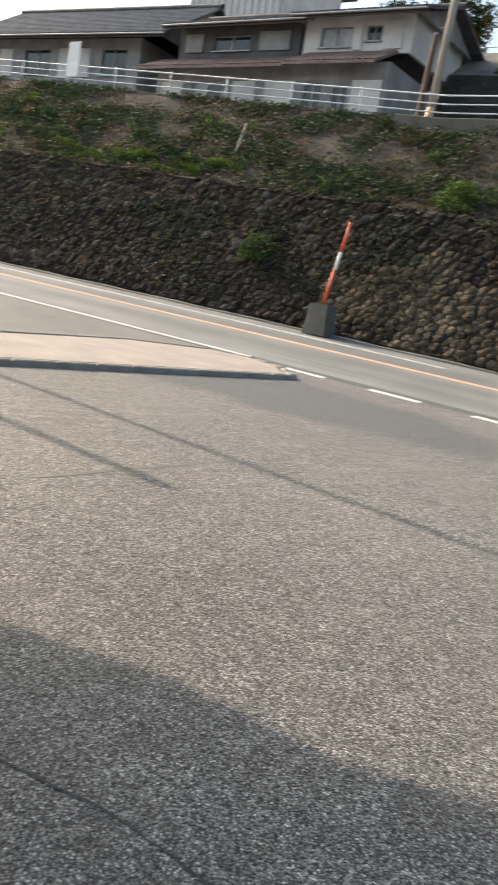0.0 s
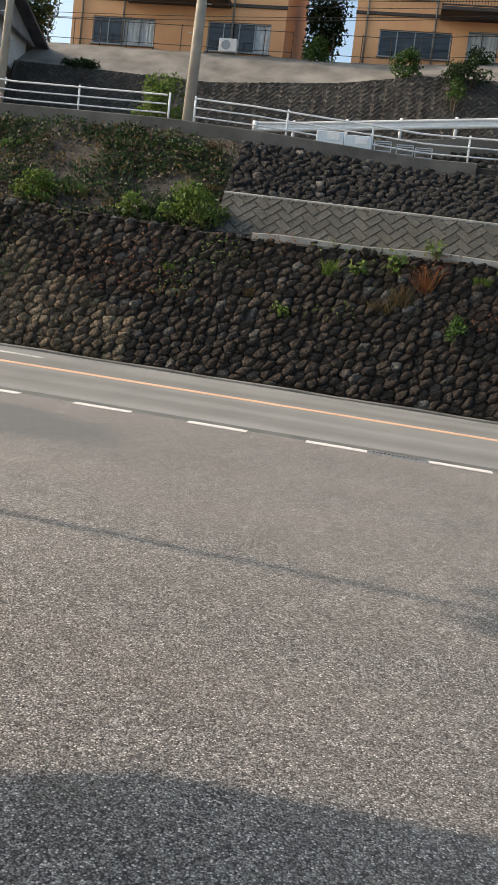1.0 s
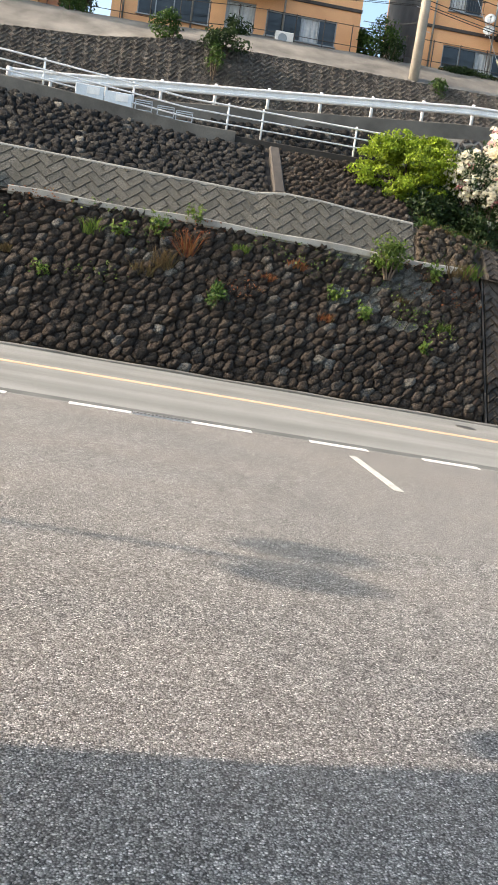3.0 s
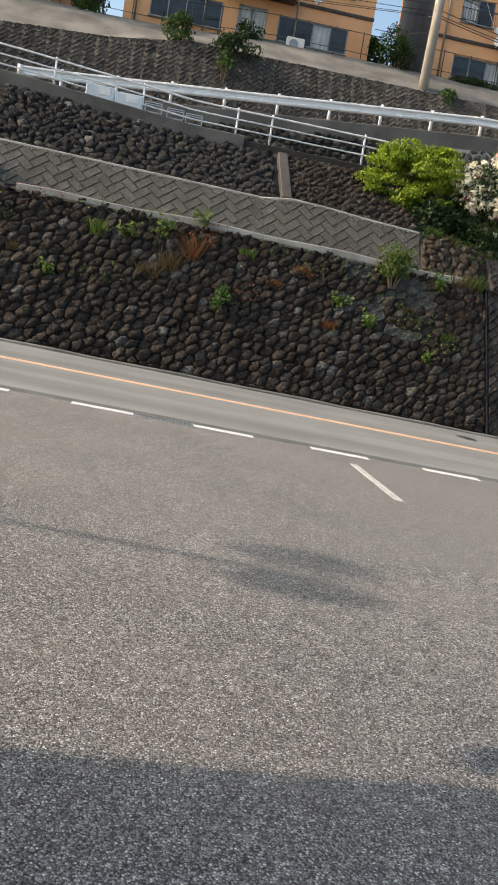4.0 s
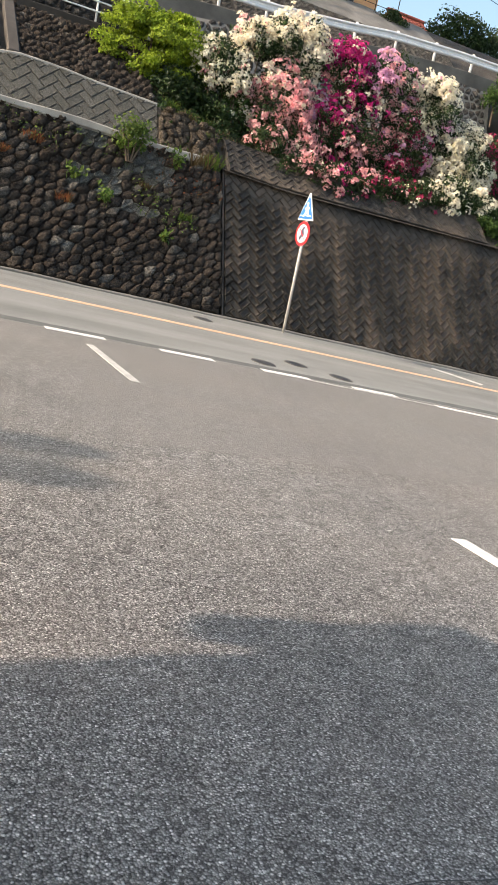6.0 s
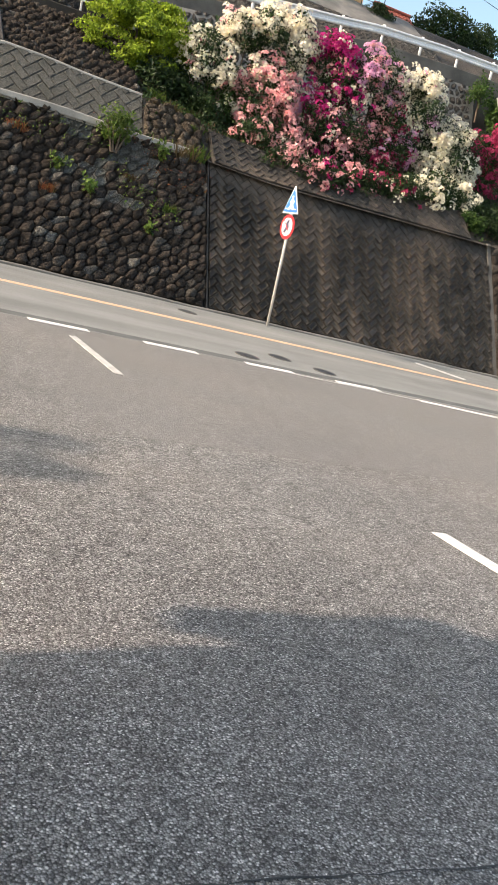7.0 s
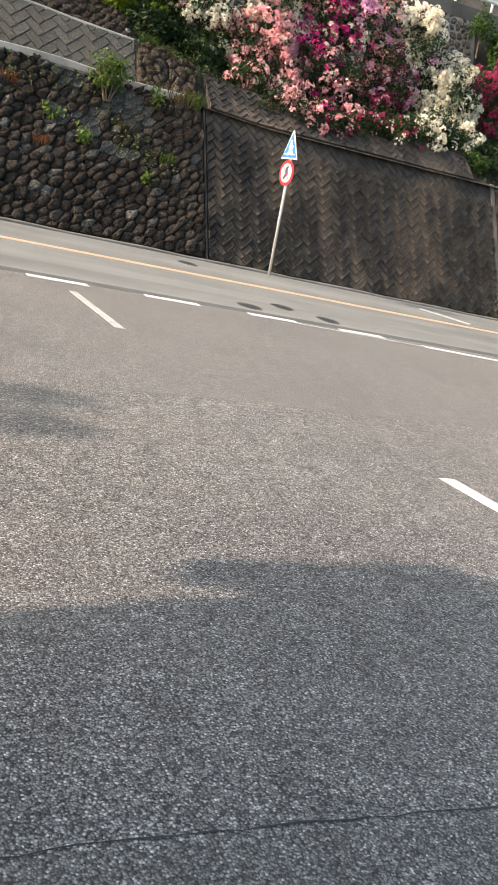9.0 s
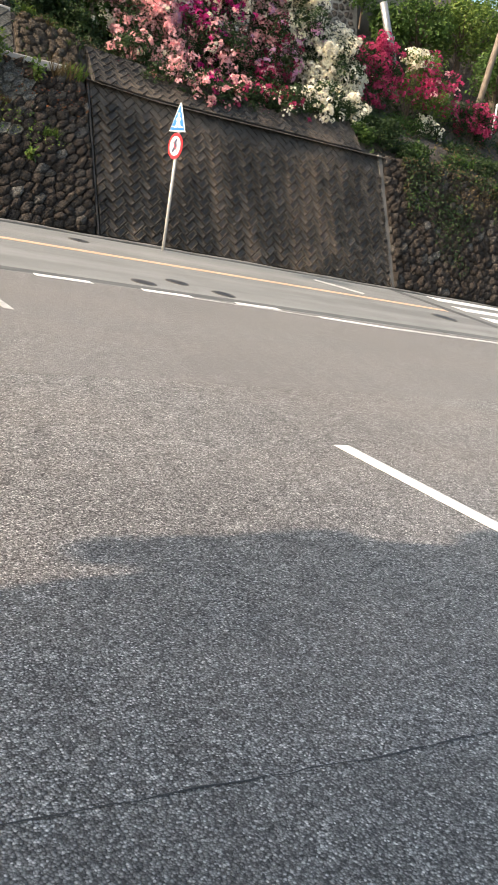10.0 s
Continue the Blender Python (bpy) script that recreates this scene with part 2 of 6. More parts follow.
def glass():
    m = Mat("window_glass", 0.06, 0.0, 0.6)
    return m.done(m.ramp(m.noise(1.2), [(0.3, (0.012, 0.015, 0.018)), (0.7, (0.035, 0.042, 0.05))]))


M_GLASS = glass()


def leaf(name, tones, rough=0.55, through=0.35):
    m = Mat(name, rough, 0.0, 0.3)
    c = m.ramp(m.island(), [(i / max(1, len(tones) - 1), t) for i, t in enumerate(tones)])
    c = m.mix(1.0, c, m.ramp(m.noise(2.5, 3.0), [(0.3, 0.7), (0.7, 1.25)]), "MULTIPLY")
    t = m.n.new("ShaderNodeBsdfTranslucent")
    m.l.new(c, t.inputs["Color"])
    x = m.n.new("ShaderNodeMixShader")
    x.inputs[0].default_value = through
    m.l.new(m.b.outputs[0], x.inputs[1])
    m.l.new(t.outputs[0], x.inputs[2])
    m.l.new(x.outputs[0], m.n["Material Output"].inputs["Surface"])
    return m.done(c)


M_LIME = leaf("lime_leaves", [(0.06, 0.1, 0.012), (0.22, 0.31, 0.025), (0.36, 0.46, 0.04), (0.14, 0.21, 0.016), (0.28, 0.38, 0.03)], through=0.38)
M_GREEN = leaf("green_leaves", [(0.025, 0.055, 0.012), (0.05, 0.1, 0.02), (0.09, 0.15, 0.03)])
M_DEEP = leaf("deep_green_leaves", [(0.012, 0.028, 0.01), (0.025, 0.05, 0.014), (0.045, 0.075, 0.02)])
M_WEED = leaf("weed_leaves", [(0.05, 0.1, 0.018), (0.1, 0.16, 0.028), (0.16, 0.21, 0.045)])
M_DRY = leaf("dry_grass", [(0.07, 0.05, 0.026), (0.14, 0.1, 0.05), (0.06, 0.055, 0.022)])
M_RUST = leaf("rusty_weed", [(0.16, 0.05, 0.025), (0.24, 0.09, 0.04), (0.14, 0.1, 0.04)])
BLOOM = {
    "pink": leaf("pink_blossom", [(0.78, 0.31, 0.34), (0.88, 0.5, 0.51), (0.88, 0.6, 0.58), (0.8, 0.38, 0.41)], 0.6, 0.5),
    "white": leaf("cream_blossom", [(0.84, 0.77, 0.57), (0.92, 0.88, 0.76), (0.88, 0.82, 0.7)], 0.6, 0.5),
    "magenta": leaf("magenta_blossom", [(0.56, 0.02, 0.2), (0.68, 0.05, 0.28), (0.48, 0.02, 0.24)], 0.6, 0.5),
    "lilac": leaf("lilac_blossom", [(0.7, 0.36, 0.56), (0.8, 0.5, 0.66), (0.64, 0.3, 0.5)], 0.6, 0.5),
    "red": leaf("crimson_blossom", [(0.44, 0.03, 0.12), (0.56, 0.08, 0.19), (0.34, 0.022, 0.09)], 0.6, 0.5),
}


# ---- helpers of this scene ----
def mesh_of(name, verts, faces, mat, smooth=False):
    me = bpy.data.meshes.new(name)
    me.from_pydata([tuple(v) for v in verts], [], [tuple(f) for f in faces])
    me.materials.append(mat)
    if smooth:
        me.polygons.foreach_set("use_smooth", [True] * len(me.polygons))
    me.update()
    return me


def origin_of(ob):
    return ob.location + (origin_of(ob.parent) if ob.parent else Vector())


def thing(name, at, label, category, group="", kind=""):
    ob = new(name)
    ob.location = at
    ob.empty_display_size = 0.2
    return tagged(ob, label, category, group, kind)


def part(name, shape, mat, parent, label="", smooth=False):
    """One mesh object under a thing or a part; shape holds vertices in the world, and faces."""
    o = origin_of(parent)
    me = mesh_of(name, [Vector(v) - o for v in shape[0]], shape[1], mat, smooth)
    ob = new(name, me)
    ob.parent = parent
    return tagged(ob, label) if label else ob


def solo(name, shape, mat, label, category="", group="", kind="", smooth=False):
    return tagged(new(name, mesh_of(name, shape[0], shape[1], mat, smooth)), label, category, group, kind)


def joined(shapes):
    verts, faces = [], []
    for v, f in shapes:
        n = len(verts)
        verts += list(v)
        faces += [tuple(i + n for i in face) for face in f]
    return verts, faces


def block(c, sx, sy, sz, bevel=0.0, m=None):
    """A box round c with chamfered edges."""
    b = min(bevel, sx / 2.1, sy / 2.1, sz / 2.1)
    bm = bmesh.new()
    bmesh.ops.create_cube(bm, size=1.0)
    for v in bm.verts:
        v.co = Vector((v.co.x * sx, v.co.y * sy, v.co.z * sz))
    if b > 0:
        bmesh.ops.bevel(bm, geom=bm.edges[:], offset=b, segments=1, affect="EDGES")
    mm = Matrix.Translation(c) @ (m or Matrix())
    verts = [mm @ v.co for v in bm.verts]
    bm.verts.index_update()
    faces = [tuple(v.index for v in f.verts) for f in bm.faces]
    bm.free()
    return verts, faces


def tube(a, b, r, r2=None, n=10, caps=True):
    a, b = Vector(a), Vector(b)
    r2 = r if r2 is None else r2
    z = (b - a).normalized()
    x = z.orthogonal().normalized()
    y = z.cross(x)
    verts = []
    for p, q in ((a, r), (b, r2)):
        verts += [p + (x * math.cos(k * math.tau / n) + y * math.sin(k * math.tau / n)) * q for k in range(n)]
    faces = [(k, (k + 1) % n, n + (k + 1) % n, n + k) for k in range(n)]
    if caps:
        faces += [tuple(range(n - 1, -1, -1)), tuple(range(n, 2 * n))]
    return verts, faces


def run(points, r, n=8):
    """A tube along several points."""
    pts = [Vector(p) for p in points]
    verts, faces = [], []
    for i, p in enumerate(pts):
        z = (pts[min(i + 1, len(pts) - 1)] - pts[max(i - 1, 0)]).normalized()
        x = z.cross(Vector((0, 0, 1)))
        x = x.normalized() if x.length > 0.01 else Vector((1, 0, 0))
        y = z.cross(x)
        verts += [p + (x * math.cos(k * math.tau / n) + y * math.sin(k * math.tau / n)) * r for k in range(n)]
    for i in range(len(pts) - 1):
        faces += [(i * n + k, i * n + (k + 1) % n, (i + 1) * n + (k + 1) % n, (i + 1) * n + k) for k in range(n)]
    return verts, faces


def lathe(c, rings, n=20):
    """A turned shape: rings of (height, radius) round an upright axis at c."""
    verts = [Vector((c[0] + r * math.cos(k * math.tau / n), c[1] + r * math.sin(k * math.tau / n), c[2] + h)) for h, r in rings for k in range(n)]
    faces = [(i * n + k, i * n + (k + 1) % n, (i + 1) * n + (k + 1) % n, (i + 1) * n + k) for i in range(len(rings) - 1) for k in range(n)]
    return verts, faces + [tuple(range(n - 1, -1, -1)), tuple(range((len(rings) - 1) * n, len(rings) * n))]


def along(table):
    xs, zs = zip(*table)
    return lambda x: float(np.interp(x, xs, zs))


# ---- lie of the land ----
Y_EDGE, Y_YELLOW, Y_WALL, Y_TOP = 13.72, 17.15, 19.85, 21.7
FALL, RISE, BANK = -0.038, 0.0123, 0.08


def ground_z(x, y):
    z = FALL * x + RISE * min(y, Y_EDGE)
    return z + BANK * (y - Y_EDGE) if y > Y_EDGE else z


z_low = along([(-70, 8.3), (-22, 5.5), (-13, 4.93), (-4.4, 4.4), (2.2, 4.28), (8.6, 4.03), (10.5, 3.9), (19, 3.84), (24, 3.75), (60, 2.4)])
z_mid_bottom = along([(-4.7, 4.52), (2.2, 4.38), (7.0, 4.16)])
z_mid_top = along([(-4.7, 5.66), (1.3, 5.48), (2.5, 5.44), (3.3, 5.54), (4.3, 5.5), (5.3, 5.4), (6.9, 5.3)])
z_cope = along([(-70, 12.8), (-25.3, 9.28), (-16.3, 8.58), (-12.5, 8.28), (-7.4, 8.2), (-4.7, 8.04), (-1.2, 7.75), (0.5, 7.6), (5.7, 7.56), (9, 7.5), (24, 7.6)])
z_guard = along([(-7, 9.15), (-4.4, 9.3), (3.6, 10.02), (11.3, 10.74), (13.5, 10.8), (17.1, 11.16), (18.9, 11.4), (22.3, 11.6), (25, 11.66), (60, 12.4)])
z_hill_bottom = along([(-30, 9.2), (-14, 9.2), (-6, 9.35), (-4.4, 9.4), (3.6, 10.12), (11.3, 10.84), (18.9, 11.5), (25, 11.8)])
z_hill_top = along([(-30, 12.7), (-17.8, 12.6), (-14.7, 12.46), (-8.3, 12.2), (-3.2, 12.5), (0.2, 12.98), (9.7, 12.98), (24, 13.0)])
z_plateau = along([(-30, 13.9), (-17, 13.9), (-8, 13.86), (-1, 13.85), (3, 14.2), (24, 14.25), (40, 14.2)])


def land_z(x, y):
    """The bank, the upper road and the terrace behind the walls."""
    low = z_low(x)
    knots = [(21.5, low - 0.06), (22.2, low + 0.06)]
    if -4.7 <= x <= 6.9:
        knots = [(21.5, low - 0.06), (22.25, z_mid_bottom(x) - 0.04), (22.95, z_mid_top(x) - 0.12), (23.3, z_mid_top(x) - 0.04), (25.75, z_cope(x) - 0.5), (25.95, z_cope(x) - 0.2)]
    elif x < -4.7:
        knots += [(25.75, z_cope(x) - 0.42), (25.95, z_cope(x) - 0.2)]
    else:
        k = min(1.0, (x - 6.9) / 2.6)
        knots += [(22.9, (z_mid_top(6.9) - 0.15) * (1 - k) + (low + 0.82) * k), (24.0, 5.75 * (1 - k) + (low + 1.2) * k), (26.2, z_cope(x) - 0.3 - 0.6 * k)]
    knots += [(26.4, z_cope(x) - 0.03 - (0.7 if x > 9 else 0)), (30.8, z_cope(x) + 0.35)]
    if x > -6:
        knots += [(32.2, z_cope(x) + 0.5), (32.45, z_guard(x) - 0.05)]
    if x > -15:
        knots += [(33.9, z_hill_bottom(x) - 0.1), (34.15, z_hill_bottom(x)), (35.5, z_hill_top(x) - 0.12), (35.7, z_hill_top(x) - 0.05), (37.5, z_plateau(x) - 0.05)]
        knots += [(38.2, z_plateau(x) + 0.35), (60, z_plateau(x) + 0.6), (200, z_plateau(x) + 0.6)]
    else:
        knots += [(34, z_cope(x) + 0.6), (60, z_cope(x) + 1.5), (200, z_cope(x) + 2)]
    ys, zs = zip(*knots)
    return float(np.interp(y, ys, zs))


def sheet(xs, ys, fz):
    verts = [(x, y, fz(x, y)) for y in ys for x in xs]
    n = len(xs)
    faces = [(j * n + i, j * n + i + 1, (j + 1) * n + i + 1, (j + 1) * n + i) for j in range(len(ys) - 1) for i in range(n - 1)]
    return verts, faces


XS = list(np.linspace(-70, 70, 57))
ground = solo("ground", sheet([-400, -150] + XS + [150, 400], [-400, -60, -20] + list(np.linspace(-8, Y_EDGE, 24)), lambda x, y: ground_z(max(-90, min(90, x)), y)), M_LOT,
              "sunlit worn asphalt forecourt with a warm grey tone", "asphalt", kind="structure")
road = solo("road", sheet([-400, -150] + XS + [150, 400], [Y_EDGE, 15, 16, 17, 18, 19, Y_WALL + 0.4], lambda x, y: ground_z(max(-90, min(90, x)), y)), M_ROAD,
            "smooth blue-grey asphalt road, banked towards the forecourt", "road", kind="structure")


def land_noise(x, y):
    k = min(1.0, max(0.0, (y - 22.2) / 0.8)) * (1.0 if y < 25.9 else 0.0)
    if -5 < x < 7 and y < 23.3 or 9 < x < 19.5 and y < 23.3:
        k = 0.0
    return land_z(x, y) + k * 0.16 * noise.noise(Vector((x * 0.9, y * 1.1, 3.0))) + k * 0.1 * noise.noise(Vector((x * 2.3, y * 2.6, 9.0)))


land_ys = [21.5, 22.2, 22.6, 22.95, 23.3, 23.8, 24.3, 24.8, 25.3, 25.75, 25.95, 26.4, 28, 30.8, 32.2, 32.45, 33.9, 34.15, 35.5, 35.7, 37.5, 38.2, 60, 200]
land = solo("bank", sheet([-200] + list(np.arange(-70, 70.1, 0.5)) + [200], land_ys, land_noise), M_SOIL, "dark earth bank rising behind the stone walls", "bank", kind="structure", smooth=True)
upper = solo("upper_road", sheet([-120] + list(np.arange(-60, 9.1, 1.0)), [26.62, 28, 30, 31.9], lambda x, y: land_z(x, y) + 0.03), M_PATH, "narrow grey upper lane behind a pipe fence", "lane", kind="structure")


# ---- pieces of walls ----
def cut(poly, px, py, nx, ny):
    out = []
    for i, (ax, ay) in enumerate(poly):
        bx, by = poly[i - 1]
        da, db = (ax - px) * nx + (ay - py) * ny, (bx - px) * nx + (by - py) * ny
        if (da < 0) != (db < 0):
            k = db / (db - da)
            out.append((bx + (ax - bx) * k, by + (ay - by) * k))
        if da < 0:
            out.append((ax, ay))
    return out


def stones(s0, s1, t0, top, pitch, jitter, rng, lean=0.5, stretch=1.0, gap=0.02, angle=0.0):
    """Rough stones as cells round scattered centres on a wall's face, s along and t up it; top(s) is its upper edge."""
    high = max(top(s) for s in np.linspace(s0, s1, 60))
    c, d = math.cos(radians(angle)), math.sin(radians(angle))
    seeds = {}

    def laid(u, v):
        return s0 + u * stretch * c - v * d, t0 + u * stretch * d + v * c

    reach = int((s1 - s0 + high) / (pitch * 0.86)) + 6
    for j in range(-reach, reach):
        for i in range(-reach, reach):
            u = (i + lean * (j % 2) + rng.uniform(-jitter, jitter)) * pitch
            v = (j * 0.86 + rng.uniform(-jitter, jitter)) * pitch
            s, t = laid(u, v)
            if s0 - 1 < s < s1 + 1 and t0 - 1 < t < high + 1:
                seeds[i, j] = (u, v)
    cells = []
    for (i, j), (su, sv) in seeds.items():
        sx, sy = laid(su, sv)
        if not (s0 - 0.1 < sx < s1 + 0.1 and sy < top(sx) + 0.05 and sy > t0 - 0.15):
            continue
        r = pitch * 1.5
        poly = [(su - r, sv - r), (su + r, sv - r), (su + r, sv + r), (su - r, sv + r)]
        for dj in (-2, -1, 0, 1, 2):
            for di in (-2, -1, 0, 1, 2):
                o = seeds.get((i + di, j + dj))
                if o and (di or dj) and poly:
                    nx, ny = o[0] - su, o[1] - sv
                    far = math.hypot(nx, ny)
                    nx, ny = nx / far, ny / far
                    poly = cut(poly, (su + o[0]) / 2 - nx * gap, (sv + o[1]) / 2 - ny * gap, nx, ny)
        poly = [laid(*p) for p in poly]
        for px, py, nx, ny in ((s0, 0, -1, 0), (s1, 0, 1, 0), (0, t0, 0, -1), (0, top(sx), 0, 1)):
            poly = cut(poly, px, py, nx, ny) if poly else poly
        if len(poly) > 2:
            area = abs(sum(poly[k - 1][0] * poly[k][1] - poly[k][0] * poly[k - 1][1] for k in range(len(poly)))) / 2
            if area > pitch * pitch * 0.14:
                cells.append(((sx, sy), poly))
    return cells


def bulge(poly, place, normal, depth, rng, rim=0.84):
    """A stone on its outline: sides, a rounded shoulder and a rough face."""
    n = len(poly)
    cx, cy = sum(p[0] for p in poly) / n, sum(p[1] for p in poly) / n
    d = depth * rng.uniform(0.55, 1.2)
    tilt_s, tilt_t = rng.uniform(-0.7, 0.7), rng.uniform(-0.4, 0.6)
    verts = []
    for k, h in ((1.06, -0.5), (1.02, 0.3), (rim + 0.06, 0.8), (0.5, 1.0)):
        for px, py in poly:
            w = rng.uniform(0.86, 1.04) if k < 1 else 1.0
            s, t = cx + (px - cx) * k * w, cy + (py - cy) * k * w
            up = h * d + (tilt_s * (s - cx) + tilt_t * (t - cy)) * 0.4 * (h > 0) + (rng.uniform(-0.26, 0.24) * d if h > 0 else 0)
            verts.append(place(s, t) + normal * up)
    verts.append(place(cx + rng.uniform(-0.03, 0.03), cy + rng.uniform(-0.03, 0.03)) + normal * d * rng.uniform(0.88, 1.05))
    faces = [(r * n + i, r * n + (i + 1) % n, (r + 1) * n + (i + 1) % n, (r + 1) * n + i) for r in range(3) for i in range(n)]
    faces += [(3 * n + i, 3 * n + (i + 1) % n, 4 * n) for i in range(n)]
    return verts, faces


def face_of(x0, z_bottom, y0, y1, z_top):
    """Place and normal for a sloping wall face whose foot and top follow the ground: s is x, t runs up the slope."""
    def place(s, t):
        zb, zt = z_bottom(s), z_top(s)
        length = math.hypot(y1 - y0, zt - zb)
        return Vector((s, y0 + (y1 - y0) * t / length, zb + (zt - zb) * t / length))

    def top(s):
        return math.hypot(y1 - y0, z_top(s) - z_bottom(s))

    h = z_top(x0) - z_bottom(x0)
    return place, top, Vector((0, -h, y1 - y0)).normalized()


def backing(name, s0, s1, place, top, normal, mat, label, thick=0.5, inset=0.03):
    """The body of a wall behind its pieces, with thickness."""
    ss = np.linspace(s0, s1, max(2, int((s1 - s0) / 1.0) + 1))
    verts, faces = [], []
    for s in ss:
        a, b = place(s, -0.15) - normal * inset, place(s, top(s) - 0.015) - normal * inset
        verts += [a, b, b - normal * thick, a - normal * thick]
    for i in range(len(ss) - 1):
        p, q = 4 * i, 4 * i + 4
        faces += [(p + k, q + k, q + (k + 1) % 4, p + (k + 1) % 4) for k in range(4)]
    faces += [(0, 1, 2, 3), tuple(4 * len(ss) - 4 + k for k in (3, 2, 1, 0))]
    return solo(name, (verts, faces), mat, label, "wall", kind="structure")


def herringbone(s0, s1, top, w, rng, t0=0.0):
    """Outlines of two-to-one blocks laid zigzag at forty-five degrees."""
    out, c = [], math.sqrt(0.5)
    height = max(top(s) for s in np.linspace(s0, s1, 30))
    reach = int((s1 - s0 + height) / w) + 6
    for n in range(-reach, reach):
        for m in range(-reach // 2, reach // 2):
            for u, v, lu, lv in ((n + 4 * m, n, 2, 1), (n + 4 * m - 1, n, 1, 2)):
                g = 0.06
                poly = [((u + g) * w, (v + g) * w), ((u + lu - g) * w, (v + g) * w), ((u + lu - g) * w, (v + lv - g) * w), ((u + g) * w, (v + lv - g) * w)]
                poly = [(s0 + (a - b) * c, t0 + (a + b) * c) for a, b in poly]
                mx, my = sum(p[0] for p in poly) / 4, sum(p[1] for p in poly) / 4
                if not (s0 - w < mx < s1 + w and t0 - w < my < top(min(max(mx, s0), s1)) + w):
                    continue
                for px, py, nx, ny in ((s0, 0, -1, 0), (s1, 0, 1, 0), (0, t0, 0, -1), (0, top(min(max(mx, s0), s1)) - 0.03, 0, 1)):
                    poly = cut(poly, px, py, nx, ny) if poly else poly
                if len(poly) > 2:
                    area = abs(sum(poly[k - 1][0] * poly[k][1] - poly[k][0] * poly[k - 1][1] for k in range(len(poly)))) / 2
                    if area > w * w * 0.15:
                        out.append(poly)
    return out


def slab(poly, place, normal, depth, rng):
    """A cast block with a chamfered, slightly sunken face."""
    n = len(poly)
    cx, cy = sum(p[0] for p in poly) / n, sum(p[1] for p in poly) / n
    d = depth * rng.uniform(0.75, 1.15)
    ts, tt = (rng.uniform(-1, 1) * min(0.09, depth * 1.5) for _ in range(2))
    verts = []
    for k, h in ((1.0, -0.3), (0.96, 0.8), (0.86, 1.0), (0.6, 0.6)):
        for px, py in poly:
            s, t = cx + (px - cx) * k, cy + (py - cy) * k
            verts.append(place(s, t) + normal * (h * d + (ts * (s - cx) + tt * (t - cy)) * (h > 0)))
    faces = [(r * n + i, r * n + (i + 1) % n, (r + 1) * n + (i + 1) % n, (r + 1) * n + i) for r in range(3) for i in range(n)]
    return verts, faces + [tuple(3 * n + i for i in range(n))]


rng = random.Random(7)

# lower wall by the road: rough stone, then concrete blocks, then rough stone
X_BLOCK0, X_BLOCK1 = 8.64, 18.34


def foot(x):
    return ground_z(x, Y_WALL) + 0.02


place_low, top_low, normal_low = face_of(0.0, foot, Y_WALL, Y_TOP, z_low)
wall_stone_west = backing("wall_stone_west", -60, X_BLOCK0 - 0.12, place_low, top_low, normal_low, M_MORTAR, "leaning retaining wall of dark rough stones beside the road")
wall_block = backing("wall_block", X_BLOCK0, X_BLOCK1, place_low, top_low, normal_low, M_BLOCK_JOINT, "leaning retaining wall of dark zigzag concrete blocks beside the road")
wall_stone_east = backing("wall_stone_east", X_BLOCK1 + 0.12, 50, place_low, top_low, normal_low, M_MORTAR, "leaning retaining wall of dark rough stones beyond the blocks")

# ---- middle walls ----
place_mid, top_mid, normal_mid = face_of(0.0, z_mid_bottom, 22.2, 22.9, z_mid_top)
wall_middle = backing("wall_middle", -4.7, 6.9, place_mid, top_mid, normal_mid, M_CONC_D, "low grey block wall above the stone wall", 0.3)
place_rub, top_rub, normal_rub = face_of(0.0, lambda x: z_mid_top(x) - 0.02, 23.25, 25.7, lambda x: z_cope(x) - 0.42)
wall_rubble = backing("wall_rubble", -4.8, 7.0, place_rub, top_rub, normal_rub, M_MORTAR, "dark rubble wall of round boulders below the lane", 0.3)


def band(name, xs, y0, y1, z0, z1, mat, label, category="trim"):
    """A long beam that follows the ground: from y0 to y1, from z0(x) to z1(x)."""
    verts, faces = [], []
    for x in xs:
        verts += [(x, y0, z0(x)), (x, y0, z1(x) - 0.02), (x, y0 + 0.02, z1(x)), (x, y1, z1(x)), (x, y1, z0(x))]
    n = 5
    for i in range(len(xs) - 1):
        faces += [(n * i + k, n * (i + 1) + k, n * (i + 1) + (k + 1) % n, n * i + (k + 1) % n) for k in range(n)]
    faces += [tuple(range(n)), tuple(n * len(xs) - 1 - k for k in range(n))]
    return solo(name, (verts, faces), mat, label, category, kind="structure")


# concrete edges: along the road's foot, on the stone wall, under the fence, under the guardrail
band("curb", list(np.arange(-60, 50.1, 1.0)), Y_WALL - 0.34, Y_WALL + 0.1, lambda x: ground_z(x, Y_WALL) - 0.1, lambda x: ground_z(x, Y_WALL - 0.2) + 0.045 + 0.012 * math.sin(x * 2.1), M_CONC, "low dirty concrete gutter strip at the foot of the wall", "kerb")
band("coping_low", list(np.arange(-3.6, 8.35, 0.4)), Y_TOP - 0.14, 22.22, lambda x: z_low(x) - 0.1, lambda x: z_low(x) + 0.1 + 0.025 * math.sin(x * 1.7), M_LEDGE, "pale narrow concrete ledge on the stone wall", "ledge")
band("coping_block", list(np.arange(8.9, 18.5, 0.5)), Y_TOP + 0.04, 21.9, lambda x: z_low(x) - 0.1, lambda x: z_low(x) - 0.01, M_PILLAR, "stained concrete top edge of the block wall", "ledge")
